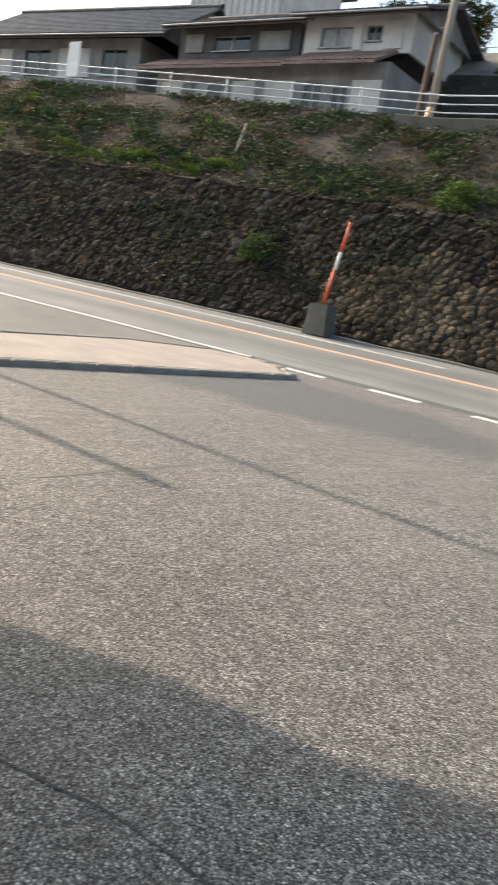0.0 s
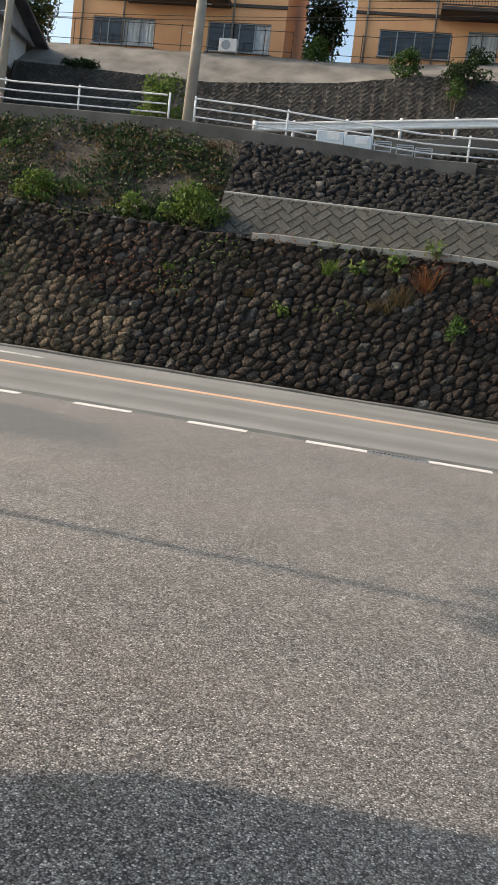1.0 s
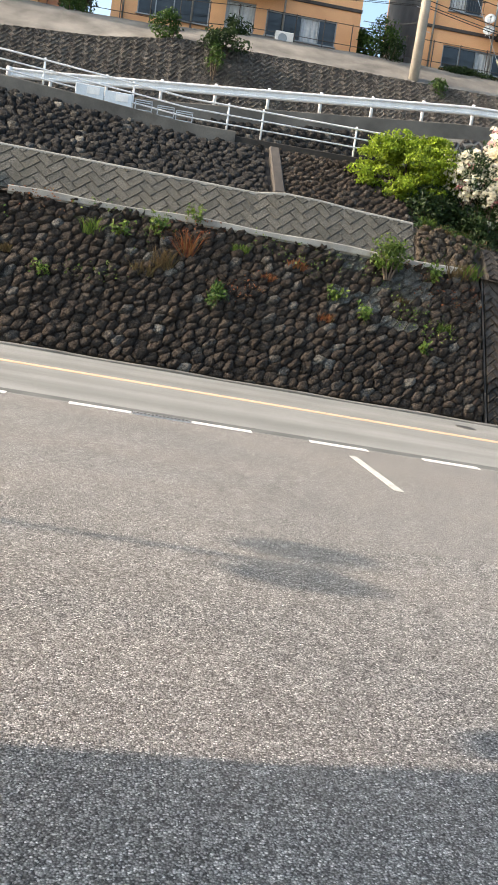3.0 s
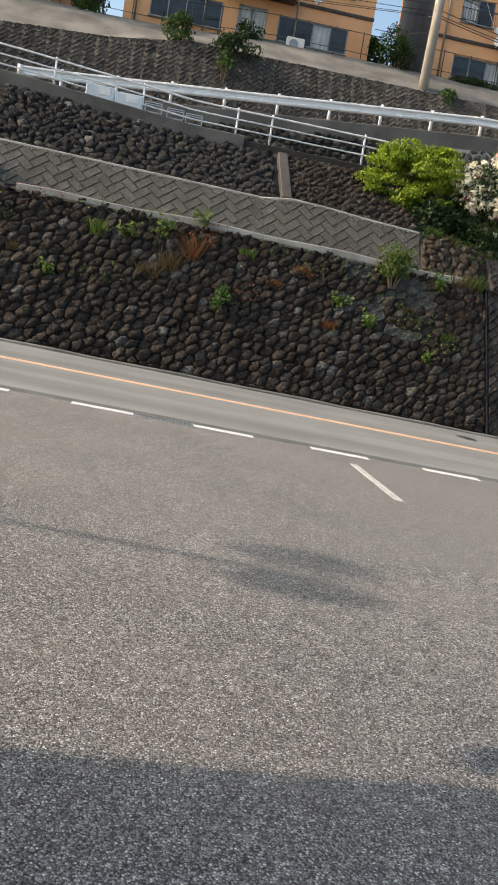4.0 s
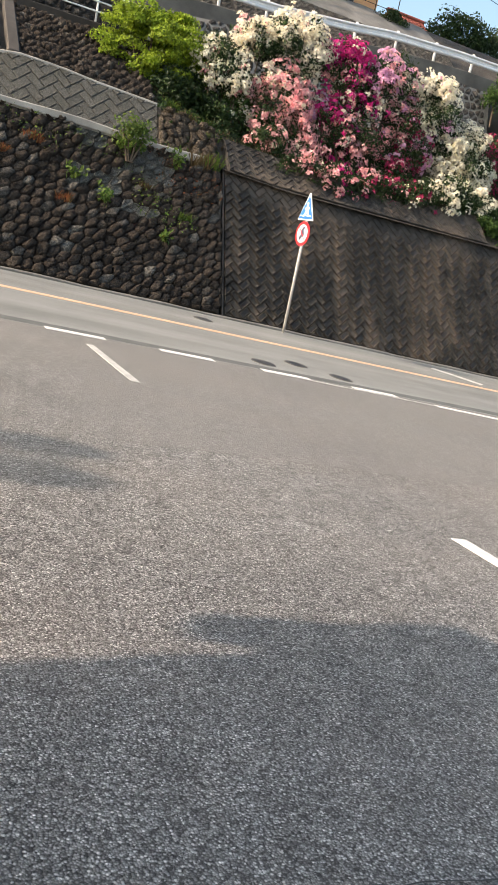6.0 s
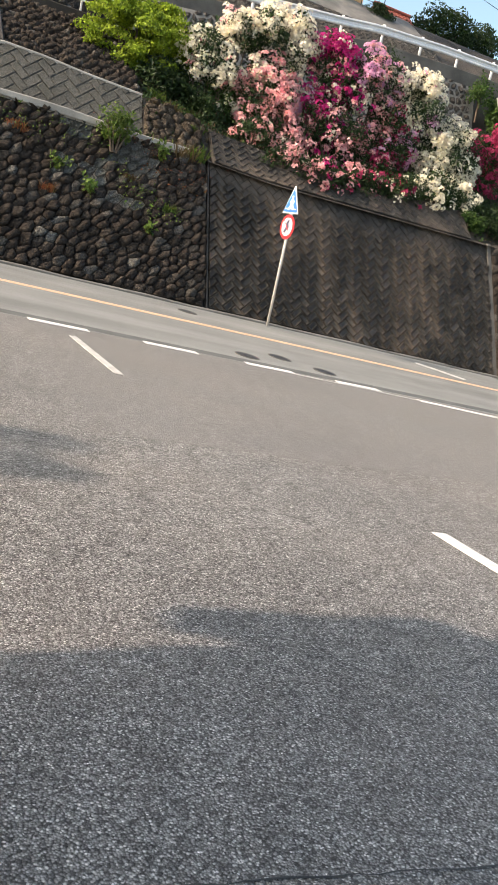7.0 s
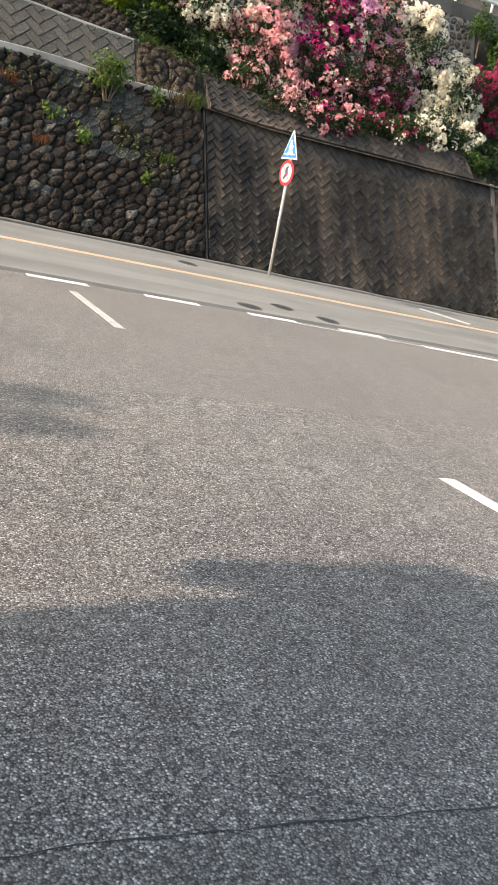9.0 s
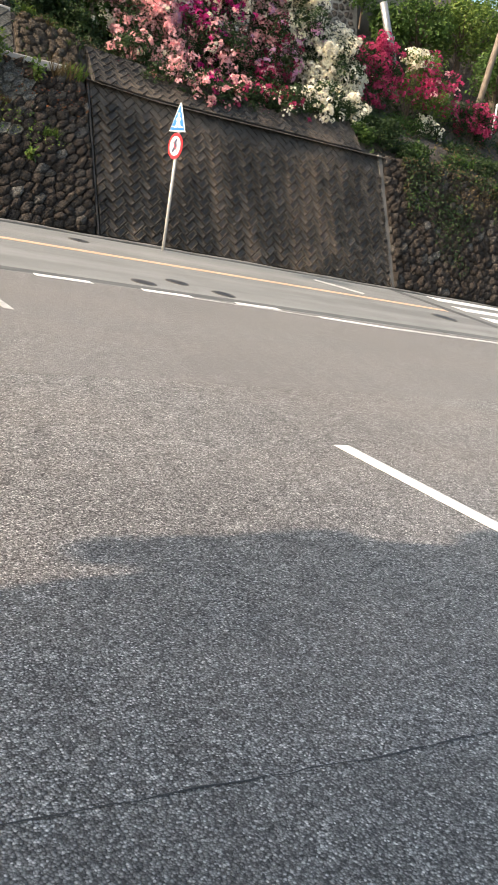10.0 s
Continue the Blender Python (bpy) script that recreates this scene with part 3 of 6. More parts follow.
band("coping_mid", list(np.arange(-4.7, 7.0, 0.4)), 22.88, 23.22, lambda x: z_mid_top(x) - 0.05, lambda x: z_mid_top(x) + 0.03, M_LEDGE, "pale concrete top edge of the grey block wall", "ledge")
band("coping_fence", list(np.arange(-14.0, 2.1, 0.5)), 25.78, 26.6, lambda x: z_cope(x) - 0.55, lambda x: z_cope(x), M_CONC_D, "weathered concrete beam under the pipe fence", "coping")
band("coping_fence_east", list(np.arange(2.0, 9.1, 0.5)), 25.9, 26.55, lambda x: z_cope(x) - 0.6, lambda x: z_cope(x) - 0.1, M_MORTAR, "dark mortared top of the rubble wall under the fence", "coping")
band("coping_fence_west", list(np.arange(-60, -14.0, 1.0)), 26.2, 26.62, lambda x: z_cope(x) - 0.35, lambda x: z_cope(x) - 0.02, M_CONC_D, "half-buried concrete edge under the pipe fence", "coping")
GX = list(np.arange(-5.4, 27.1, 0.9))
band("wall_guardrail", GX, 32.1, 32.5, lambda x: min(z_cope(x) - 0.3, z_guard(x) - 0.7), lambda x: z_guard(x), M_CONC_D, "plain grey concrete wall under the guardrail", "wall")
band("slope_concrete", [x for x in np.arange(-17, 24.1, 1.0)], 35.45, 35.7, lambda x: z_hill_top(x) - 0.4, lambda x: z_hill_top(x), M_CONC, "pale concrete edge on the upper block wall", "ledge")
apron = solo("apron", sheet(list(np.arange(-17, 24.1, 0.5)), [35.6, 36.2, 36.8, 37.5, 38.3], lambda x, y: float(np.interp(y, [35.6, 37.5, 38.3], [z_hill_top(x) - 0.005, z_plateau(x), z_plateau(x) + 0.42])) + 0.05 * noise.noise(Vector((x, y, 0)))), M_CONC,
             "sloping apron of weathered grey concrete below the flats", "slope", kind="structure", smooth=True)
place_hill, top_hill, normal_hill = face_of(0.0, z_hill_bottom, 34.1, 35.45, z_hill_top)
wall_hill = backing("wall_hill", -17, 24, place_hill, top_hill, normal_hill, M_MORTAR, "dark zigzag block wall below the concrete apron", 0.3)
# sloping block tier under the azaleas
place_tier, top_tier, normal_tier = face_of(14.0, lambda x: z_low(x) + 0.03, 21.84, 22.72, lambda x: z_low(x) + 0.9)
wall_tier = backing("wall_tier", 8.85, 17.8, place_tier, top_tier, normal_tier, M_BLOCK_JOINT, "sloping tier of dark zigzag blocks below the azaleas", 0.2)
# joint posts between the kinds of wall
for x, mat, w in ((X_BLOCK0 - 0.06, M_PILLAR, 0.05), (X_BLOCK1 + 0.06, M_CONC_D, 0.16)):
    a, b = place_low(x, -0.05), place_low(x, top_low(x))
    m = Matrix((Vector((1, 0, 0)), -normal_low, (b - a).normalized())).transposed().to_4x4()
    solo("wall_joint", block((a + b) / 2 - normal_low * 0.05, w, 0.22, (b - a).length, 0.015, m), mat, "narrow concrete joint strip in the wall", "joint", kind="structure")
# pillar in the rubble wall
a, b = place_rub(3.18, -0.05), place_rub(3.18, top_rub(3.18))
m = Matrix((Vector((1, 0, 0)), -normal_rub, (b - a).normalized())).transposed().to_4x4()
solo("wall_pillar", block((a + b) / 2 + normal_rub * 0.02, 0.3, 0.3, (b - a).length, 0.03, m), M_PILLAR, "stained concrete pillar set in the rubble wall", "pillar", kind="structure")

place_cob, top_cob, normal_cob = face_of(18.0, lambda x: z_cope(x) - 0.2, 31.0, 32.05, lambda x: z_guard(x) - 0.56)
wall_cobble = backing("wall_cobble", 8.0, 24.2, place_cob, top_cob, normal_cob, M_PALE_MORTAR, "wall of dark cobbles set in pale mortar below the guardrail", 0.4, 0.0)

place_dark, top_dark, normal_dark = face_of(4.0, lambda x: z_cope(x) - 0.2, 31.0, 32.05, lambda x: z_guard(x) - 0.56)
wall_dark = backing("wall_cobble_west", -1.0, 7.95, place_dark, top_dark, normal_dark, M_MORTAR, "dark boulder wall below the guardrail's concrete beam", 0.4, 0.0)
# rough rock between the grey block wall and the earth bank
place_rock, top_rock, normal_rock = face_of(7.6, lambda x: z_low(x) + 0.03, 22.1, 22.84, lambda x: land_z(x, 22.9) + 0.08)
wall_rock = backing("wall_rock", 6.92, 8.6, place_rock, top_rock, normal_rock, M_SOIL, "rough brown rock face beside the grey block wall", 0.3)

# ---- markings ----
def strip(p, q, w, lift=0.006, n=6):
    """A thin painted strip on the ground from p to q."""
    p, q = Vector(p), Vector(q)
    d = (q - p).normalized()
    side = Vector((-d.y, d.x)) * w / 2
    verts, faces = [], []
    for i in range(n + 1):
        c = p.lerp(q, i / n)
        for s in (side, -side):
            for h in (lift, -0.004):
                verts.append((c.x + s.x, c.y + s.y, ground_z(c.x + s.x, c.y + s.y) + h))
    for i in range(n):
        a, b = 4 * i, 4 * i + 4
        faces += [(a, b, b + 2, a + 2), (a + 1, b + 1, b, a), (a + 2, b + 2, b + 3, a + 3)]
    return verts, faces + [(0, 2, 3, 1), (4 * n, 4 * n + 1, 4 * n + 3, 4 * n + 2)]


for k in range(10):
    x = -8.97 + 1.99 * k
    solo("road_dash", strip((x, 13.72), (x + 1.0, 13.72), 0.22), M_WHITE, "short white dash painted along the road edge", "road marking", "white dashes", "structure")
solo("road_line", strip((7.95, 13.6), (10.73, 13.42), 0.07, n=8), M_OLDWHITE, "thin worn white line beside the dashes", "road marking", kind="structure")
solo("road_line", strip((10.73, 13.42), (12.5, 13.22), 0.24, n=6), M_WHITE, "white edge line on the road", "road marking", kind="structure")
solo("road_line", strip((12.5, 13.22), (40, 13.6), 0.24, n=20), M_OLDWHITE, "worn white edge line on the road", "road marking", kind="structure")
solo("road_line", strip((-60, 14.02), (-9.9, 14.0), 0.15, n=40), M_WHITE, "white edge line on the road", "road marking", kind="structure")
solo("road_line", strip((-60, 17.15), (18.1, 17.15), 0.24, n=60), M_YELLOW, "yellow centre line on the road", "road marking", kind="structure")
solo("road_line", strip((-60, 18.75), (-7.6, 18.55), 0.2, n=40), M_OLDWHITE, "worn white line along the far road edge", "road marking", kind="structure")
solo("bay_line", strip((3.45, 12.65), (3.37, 9.95), 0.12), M_OLDWHITE, "white bay line on the forecourt", "road marking", kind="structure")
solo("bay_line", strip((4.6, 5.05), (4.64, 2.2), 0.15), M_WHITE, "clean white bay line on the forecourt", "road marking", kind="structure")
solo("road_mark", strip((14.6, 18.85), (15.5, 17.75), 0.3), M_OLDWHITE, "worn white arrow stroke on the road", "road marking", kind="structure")
for k in range(3):
    solo("crossing_bar", strip((19.5 - 0.1 * k, 19.15 - 1.25 * k), (23.2 - 0.1 * k, 19.25 - 1.25 * k), 0.6), M_WHITE, "broad white bar of a pedestrian crossing", "road marking", "crossing bars", "structure")
solo("road_seam", strip((18.2, 19.5), (18.75, 15.2), 0.42, 0.004, 12), plain("dark_patch", (0.06, 0.06, 0.058), (0.1, 0.1, 0.097), 3.0), "dark patched trench across the road", "seam", kind="structure")


def wander(points, w, mat, label, lift=0.003, seed=1):
    """A crack or joint: a thin dark strip of uneven width along the ground."""
    r = random.Random(seed)
    verts, faces = [], []
    pts = [Vector(p) for p in points]
    fine = []
    for a, b in zip(pts, pts[1:]):
        n = max(2, int((b - a).length / 0.07))
        fine += [a.lerp(b, i / n) for i in range(n)]
    fine.append(pts[-1])
    off = 0.0
    for i, c in enumerate(fine):
        d = (fine[min(i + 1, len(fine) - 1)] - fine[max(i - 1, 0)]).normalized()
        off = off * 0.8 + r.uniform(-0.012, 0.012)
        q = c + Vector((-d.y, d.x)) * off
        h = Vector((-d.y, d.x)) * w * r.uniform(0.25, 0.75)
        for s in (h, -h):
            verts.append((q.x + s.x, q.y + s.y, ground_z(q.x + s.x, q.y + s.y) + lift))
    faces = [(2 * i, 2 * i + 2, 2 * i + 3, 2 * i + 1) for i in range(len(fine) - 1)]
    return solo("pavement_crack", (verts, faces), mat, label, "crack", kind="structure")


# tar in the cracks; also the painted shade under the drain bars
M_TAR_AND_SHADE = plain("old_tar_and_drain_shade", (0.03, 0.03, 0.03), (0.06, 0.058, 0.055), 5.0, 0.75)
M_TARP = plain("paved_joint", (0.13, 0.125, 0.116), (0.21, 0.2, 0.185), 7.0, 0.85, 0.0, 90.0)
wander([(0.3, 1.8), (1.2, 1.73), (1.85, 1.69), (2.6, 1.64), (3.6, 1.56)], 0.006, M_TAR_AND_SHADE, "thin dark crack in the asphalt", seed=3)
wander([(-4.47, 3.9), (-4.39, 4.95), (-4.3, 6.15)], 0.05, M_TARP, "short dark patched crack in the asphalt", seed=6)
wander([(2.2, 6.79), (3.9, 6.86), (5.3, 6.96), (7.6, 7.08)], 0.025, M_TARP, "faint joint between paving lanes", seed=7)
wander([(-2.6, 1.64), (-1.95, 1.71), (-1.57, 1.8), (-1.14, 1.78), (-0.5, 1.84), (0.3, 1.8)], 0.01, M_TAR_AND_SHADE, "thin dark crack in the asphalt", seed=8)
solo("road_seam", strip((-60, 13.95), (40, 13.95), 0.3, 0.003, 80), plain("dark_seam", (0.075, 0.078, 0.075), (0.12, 0.122, 0.118), 2.0), "dark patched seam along the road edge", "seam", kind="structure")

# ---- drain gratings and covers ----
for x in (0.02,):
    g = thing("drain_grate", (x + 0.47, 13.72, ground_z(x + 0.47, 13.72)), "grey steel drain grating set in the road edge", "grating", "drain gratings")
    part("frame", joined([block((x + 0.47, 13.72 + s * 0.12, ground_z(x + 0.47, 13.72) + 0.004), 0.96, 0.03, 0.03, 0.003, pose(0, 0, 0, 0, 2.2, 0)) for s in (-1, 1)]), M_GALV, g)
    # no recess here: a flat dark strip paints the shade below the bars
    part("pit_shade", strip((x + 0.01, 13.72), (x + 0.93, 13.72), 0.22, 0.009), M_TAR_AND_SHADE, g, "flat dark strip painted for the shade in the drain")
    for k in range(15):
        q = x + 0.04 + 0.062 * k
        part("bar", block((q, 13.72, ground_z(q, 13.72) + 0.006), 0.026, 0.22, 0.03), M_FRAME, g)
for x, y, r in ((7.32, 14.5, 0.25), (8.32, 15.05, 0.25), (9.1, 14.5, 0.25), (16.8, 15.9, 0.36), (7.6, 18.6, 0.24)):
    z = ground_z(x, y)
    g = thing("manhole_cover", (x, y, z), "dark round cast-iron cover in the road", "manhole cover", "manhole covers")
    tilt = pose(0, 0, 0, math.degrees(math.atan(BANK)), -math.degrees(math.atan(FALL)), 0)

    def tipped(shape):
        c = Vector((x, y, z))
        return [c + tilt.to_3x3() @ (Vector(v) - c) for v in shape[0]], shape[1]

    part("ring", tipped(lathe((x, y, z), [(-0.02, r), (0.006, r), (0.008, r * 0.9), (-0.02, r * 0.9)], 24)), M_CONC_D, g)
    part("lid", tipped(lathe((x, y, z), [(-0.02, r * 0.88), (0.008, r * 0.88), (0.012, r * 0.8), (0.012, r * 0.3), (0.009, r * 0.28)], 24)), M_IRON, g)

# ---- kerbed island ----
M_KERB = plain("kerb_stone", (0.2, 0.18, 0.16), (0.32, 0.29, 0.26), 2.5, 0.85)
M_PAVE = plain("pink_paving", (0.3, 0.255, 0.225), (0.38, 0.33, 0.29), 1.6, 0.9)
outline = [(-7.85, 12.45), (-8.2, 9.5), (-8.45, 7.6), (-8.7, 5.6), (-8.9, 2.5), (-11.0, 2.5), (-10.95, 5.6), (-10.9, 8.0), (-11.0, 11.4), (-10.35, 13.2), (-9.4, 13.45), (-8.5, 13.15)]
island = thing("traffic_island", (-9.6, 9.0, ground_z(-9.6, 9.0)), "low kerbed traffic island with pinkish paving", "traffic island")
n = len(outline)
inner = [(x + (0.14 if x < -9.7 else -0.14), y - 0.1 if y > 12 else y) for x, y in outline]
part("paving", ([(x, y, ground_z(x, y) + 0.07) for x, y in inner], [tuple(range(n - 1, -1, -1))]), M_PAVE, island)
for i in range(n):
    a, b = Vector(outline[i]), Vector(outline[(i + 1) % n])
    m = max(1, round((b - a).length / 0.6))
    for k in range(m):
        p, q = a.lerp(b, (k + 0.01) / m), a.lerp(b, (k + 0.99) / m)
        c = (p + q) / 2
        d = q - p
        part("kerb_stone", block((c.x, c.y, ground_z(c.x, c.y) + 0.01), d.length, 0.14, 0.14, 0.02, pose(0, 0, 0, 0, 0, math.degrees(math.atan2(d.y, d.x)))), M_KERB, island)

# ---- road sign ----
def road_sign(x, y):
    z = ground_z(x, y)
    s = thing("road_sign", (x, y, z), "round red-edged sign and blue triangular sign on a pale pole", "road sign")
    part("pole", tube((x, y, z - 0.1), (x, y, z + 3.3), 0.036, n=12), plain("pale_pole", (0.4, 0.385, 0.36), (0.52, 0.5, 0.47), 3.0, 0.5), s, smooth=True)
    turn = pose(0, 0, 0, 0, 0, -84)

    def disc(r, thick, off, c, k=32):
        verts = [Vector((r * math.cos(a * math.tau / k), d, r * math.sin(a * math.tau / k))) for d in (off, off - thick) for a in range(k)]
        faces = [tuple(range(k)), tuple(range(2 * k - 1, k - 1, -1))] + [(i, k + i, k + (i + 1) % k, (i + 1) % k) for i in range(k)]
        return [c + turn.to_3x3() @ v for v in verts], faces

    def flat(points, thick, off, c):
        k = len(points)
        verts = [Vector((u, d, v)) for d in (off, off - thick) for u, v in points]
        faces = [tuple(range(k)), tuple(range(2 * k - 1, k - 1, -1))] + [(i, k + i, k + (i + 1) % k, (i + 1) % k) for i in range(k)]
        return [c + turn.to_3x3() @ v for v in verts], faces

    red = plain("sign_red", (0.62, 0.02, 0.03), (0.7, 0.03, 0.04), 3.0, 0.4)
    white = plain("sign_white", (0.78, 0.78, 0.78), (0.85, 0.85, 0.85), 3.0, 0.4)
    blue = plain("sign_blue", (0.02, 0.14, 0.5), (0.03, 0.18, 0.58), 3.0, 0.4)
    c = Vector((x, y, z + 2.5))
    board = part("round_board", disc(0.3, 0.012, -0.04, c), red, s, "red-edged round board")
    part("disc", disc(0.225, 0.006, -0.054, c), white, board)
    part("symbol", flat([(-0.12, -0.12), (-0.05, -0.17), (0.04, -0.07), (0.1, -0.05), (0.08, 0.03), (0.05, 0.09), (0.1, 0.15), (0.03, 0.18), (-0.05, 0.1), (-0.05, -0.02)], 0.005, -0.062, c), plain("sign_dark", (0.05, 0.06, 0.1), (0.08, 0.08, 0.12), 3.0, 0.4), board)
    part("slash", flat([(-0.155, 0.14), (-0.14, 0.155), (0.155, -0.14), (0.14, -0.155)], 0.005, -0.069, c), red, board)
    c = Vector((x, y, z + 2.83))
    tri = part("triangle_board", flat([(-0.34, 0.0), (0.34, 0.0), (0.02, 0.66), (-0.02, 0.66)], 0.012, -0.04, c), white, s, "white-edged blue triangular board")
    part("blue_field", flat([(-0.31, 0.03), (0.31, 0.03), (0.0, 0.61)], 0.006, -0.054, c), blue, tri)
    part("white_figure_plate", flat([(-0.13, 0.08), (-0.07, 0.08), (0.0, 0.19), (0.09, 0.08), (0.14, 0.1), (0.06, 0.24), (0.12, 0.3), (0.04, 0.33), (0.04, 0.43), (-0.03, 0.43), (-0.03, 0.33), (-0.1, 0.27), (-0.03, 0.24)], 0.005, -0.062, c), white, tri)
    part("white_bar", flat([(-0.24, 0.1), (0.24, 0.1), (0.23, 0.12), (-0.23, 0.12)], 0.005, -0.068, c), white, tri)
    for h in (2.34, 2.64, 2.95, 3.2):
        part("clamp", block((x, y, z + h), 0.1, 0.09, 0.03, 0.005, turn), M_GALV, s)


road_sign(10.1, 19.3)

# ---- marker pole on its block ----
def marker_pole(x, y):
    z = ground_z(x, y)
    s = thing("marker_pole", (x, y, z), "orange and white snow marker pole in a concrete block", "marker pole")
    bm_block = [((-0.34, -0.3, 0), (0.34, -0.3, 0), (0.34, 0.3, 0), (-0.34, 0.3, 0)), ((-0.26, -0.22, 0.82), (0.26, -0.22, 0.82), (0.26, 0.22, 0.82), (-0.26, 0.22, 0.82))]
    verts = [Vector(v) + Vector((x, y, z)) for ring in bm_block for v in ring]
    part("base_block", (verts, [(3, 2, 1, 0), (4, 5, 6, 7)] + [(i, (i + 1) % 4, 4 + (i + 1) % 4, 4 + i) for i in range(4)]), M_CONC_D, s)
    a, d = Vector((x - 0.0, y, z + 0.8)), Vector((0.36, 0.1, 2.2)).normalized()
    for i, (p, q, mat, name) in enumerate(((0.0, 0.95, M_RED, "red_band"), (0.95, 1.42, M_METALW, "white_band"), (1.42, 2.2, M_RED, "red_band"))):
        part(name, tube(a + d * p, a + d * q, 0.05 - 0.002 * i, n=12), mat, s, smooth=True)
    h = Vector((x + 0.12, y + 0.5, z + 2.55))
    part("hook", run([h + Vector((0.2 * math.sin(k / 8 * 3.3) - 0.1, 0, 0.75 * k / 8 if k < 6 else 0.62 - 0.09 * (k - 6))) for k in range(9)], 0.02), M_CONC_D, s, smooth=True)


marker_pole(-11.62, 19.35)


# ---- pipe fence ----
def pipe_fence(posts, rail_x, label, y=26.3, gap=None):
    f = thing("pipe_fence", (posts[0], y, z_cope(posts[0])), label, "fence", "pipe fences")
    for x in posts:
        z = z_cope(x)
        p = part("post", tube((x, y, z - 0.15), (x, y, z + 0.86), 0.032, n=10), M_METALW, f, smooth=True)
        part("cap", lathe((x, y, z + 0.86), [(0, 0.034), (0.012, 0.03), (0.02, 0.012)], 10), M_METALW, p)
    for h in (0.8, 0.53, 0.26):
        xs = np.arange(rail_x[0], rail_x[1] + 0.01, 0.5)
        part("rail", run([(x, y - 0.03, z_cope(x) + h) for x in xs], 0.024 if h < 0.7 else 0.028, 8), M_METALW, f, smooth=True)


pipe_fence([-36.7, -33.7, -30.7, -27.67, -24.55, -21.63, -18.6, -15.7, -10.35, -7.42], (-40, -7.4), "white steel pipe fence along the upper lane")
pipe_fence([-6.6, -3.7, -1.1, 1.75, 2.8, 5.7, 8.6], (-6.62, 8.7), "white steel pipe fence dipping along the coping")

# ---- guardrail ----
def guardrail(y=32.3):
    g = thing("guardrail", (-4.4, y, z_guard(-4.4)), "white corrugated steel guardrail on grey posts", "guardrail")
    xs = [x for x in np.arange(-5.75, 27.3, 0.5)]
    prof = [(-0.02, 0.175), (-0.075, 0.15), (-0.085, 0.1), (-0.02, 0.05), (-0.02, -0.05), (-0.085, -0.1), (-0.075, -0.15), (-0.02, -0.175), (-0.012, -0.175), (-0.012, 0.175)]
    verts, faces, n = [], [], len(prof)
    for x in xs:
        c = z_guard(x) + 0.56
        verts += [(x, y + a, c + b) for a, b in prof]
    for i in range(len(xs) - 1):
        faces += [(n * i + k, n * (i + 1) + k, n * (i + 1) + (k + 1) % n, n * i + (k + 1) % n) for k in range(n)]
    part("beam", (verts, faces), M_METALW, g)
    part("end_piece", joined([tube((-5.75, y - 0.03, z_guard(-5.75) + 0.38), (-5.75, y - 0.03, z_guard(-5.75) + 0.74), 0.1, n=14)]), M_METALW, g, "rounded white end piece", smooth=True)
    for k in range(17):
        x = -4.3 + 1.96 * k
        p = part("post", tube((x, y + 0.06, z_guard(x) - 0.1), (x, y + 0.06, z_guard(x) + 0.8), 0.06, n=12), M_METALW, g, smooth=True)
        part("bracket", block((x, y + 0.02, z_guard(x) + 0.56), 0.08, 0.07, 0.2, 0.01), M_GALV, p)


guardrail()

# ---- poles ----
def utility_pole(x, y, z, h, r, label, lean=(0, 0), bands=()):
    u = thing("utility_pole", (x, y, z), label, "utility pole", "utility poles")
    t = Vector((x + lean[0], y + lean[1], z + h))
    part("shaft", tube((x, y, z - 0.3), t, r, r * 0.72, 18), M_WOODPOLE, u, smooth=True)
    for a, b, mat in bands:
        part("band", tube(Vector((x, y, z)).lerp(t, a / h), Vector((x, y, z)).lerp(t, b / h), r * 1.06, n=18), mat, u, smooth=True)
    for k in range(5):
        p = Vector((x, y, z)).lerp(t, (2.2 + 0.9 * k) / h)
        part("step_bolt", tube(p + Vector((-1 if k % 2 else 1, 0, 0)) * r * 0.8, p + Vector((-1 if k % 2 else 1, 0, 0)) * (r + 0.14), 0.012, n=6), M_GALV, u)
    return u, t


pole_near, tip_near = utility_pole(-7.12, 27.5, 8.2, 9.0, 0.19, "round pale concrete utility pole beside the lane", (0.2, 0))
pole_far, tip_far = utility_pole(9.86, 36.0, 13.0, 8.5, 0.22, "round pale concrete utility pole on the concrete apron", (0.15, 0))
pole_west, tip_west = utility_pole(-13.3, 26.85, 8.3, 9.0, 0.14, "thin grey utility pole with yellow guards at its foot", (0.4, 0), ((0.0, 0.55, M_YELLOW),))
u = thing("timber_post", (-13.75, 26.9, 8.4), "short weathered brown timber post beside the fence", "post")
part("shaft", tube((-13.75, 26.9, 8.2), (-13.6, 26.9, 11.2), 0.11, 0.1, 10), plain("brown_timber", (0.08, 0.052, 0.038), (0.13, 0.088, 0.064), 4.0), u)
M_TIMBER = plain("weathered_timber", (0.15, 0.125, 0.1), (0.25, 0.21, 0.17), 3.0, 0.9)
part("cap", lathe((-13.6, 26.9, 11.2), [(0, 0.11), (0.05, 0.05)], 10), M_GALV, u)
u = thing("leaning_pole", (26.55, 26.0, 6.6), "leaning weathered timber pole among the shrubs", "pole")
part("shaft", tube((26.5, 26.0, 6.2), (27.3, 26.0, 13.0), 0.13, 0.1, 12), M_TIMBER, u, smooth=True)
u = thing("steel_pipe", (22.6, 27.0, 7.9), "thick grey steel pipe leaning on the slope", "pipe")
part("pipe", tube((22.75, 27.0, 7.6), (21.85, 27.25, 9.7), 0.14, n=14), M_FRAME, u, smooth=True)
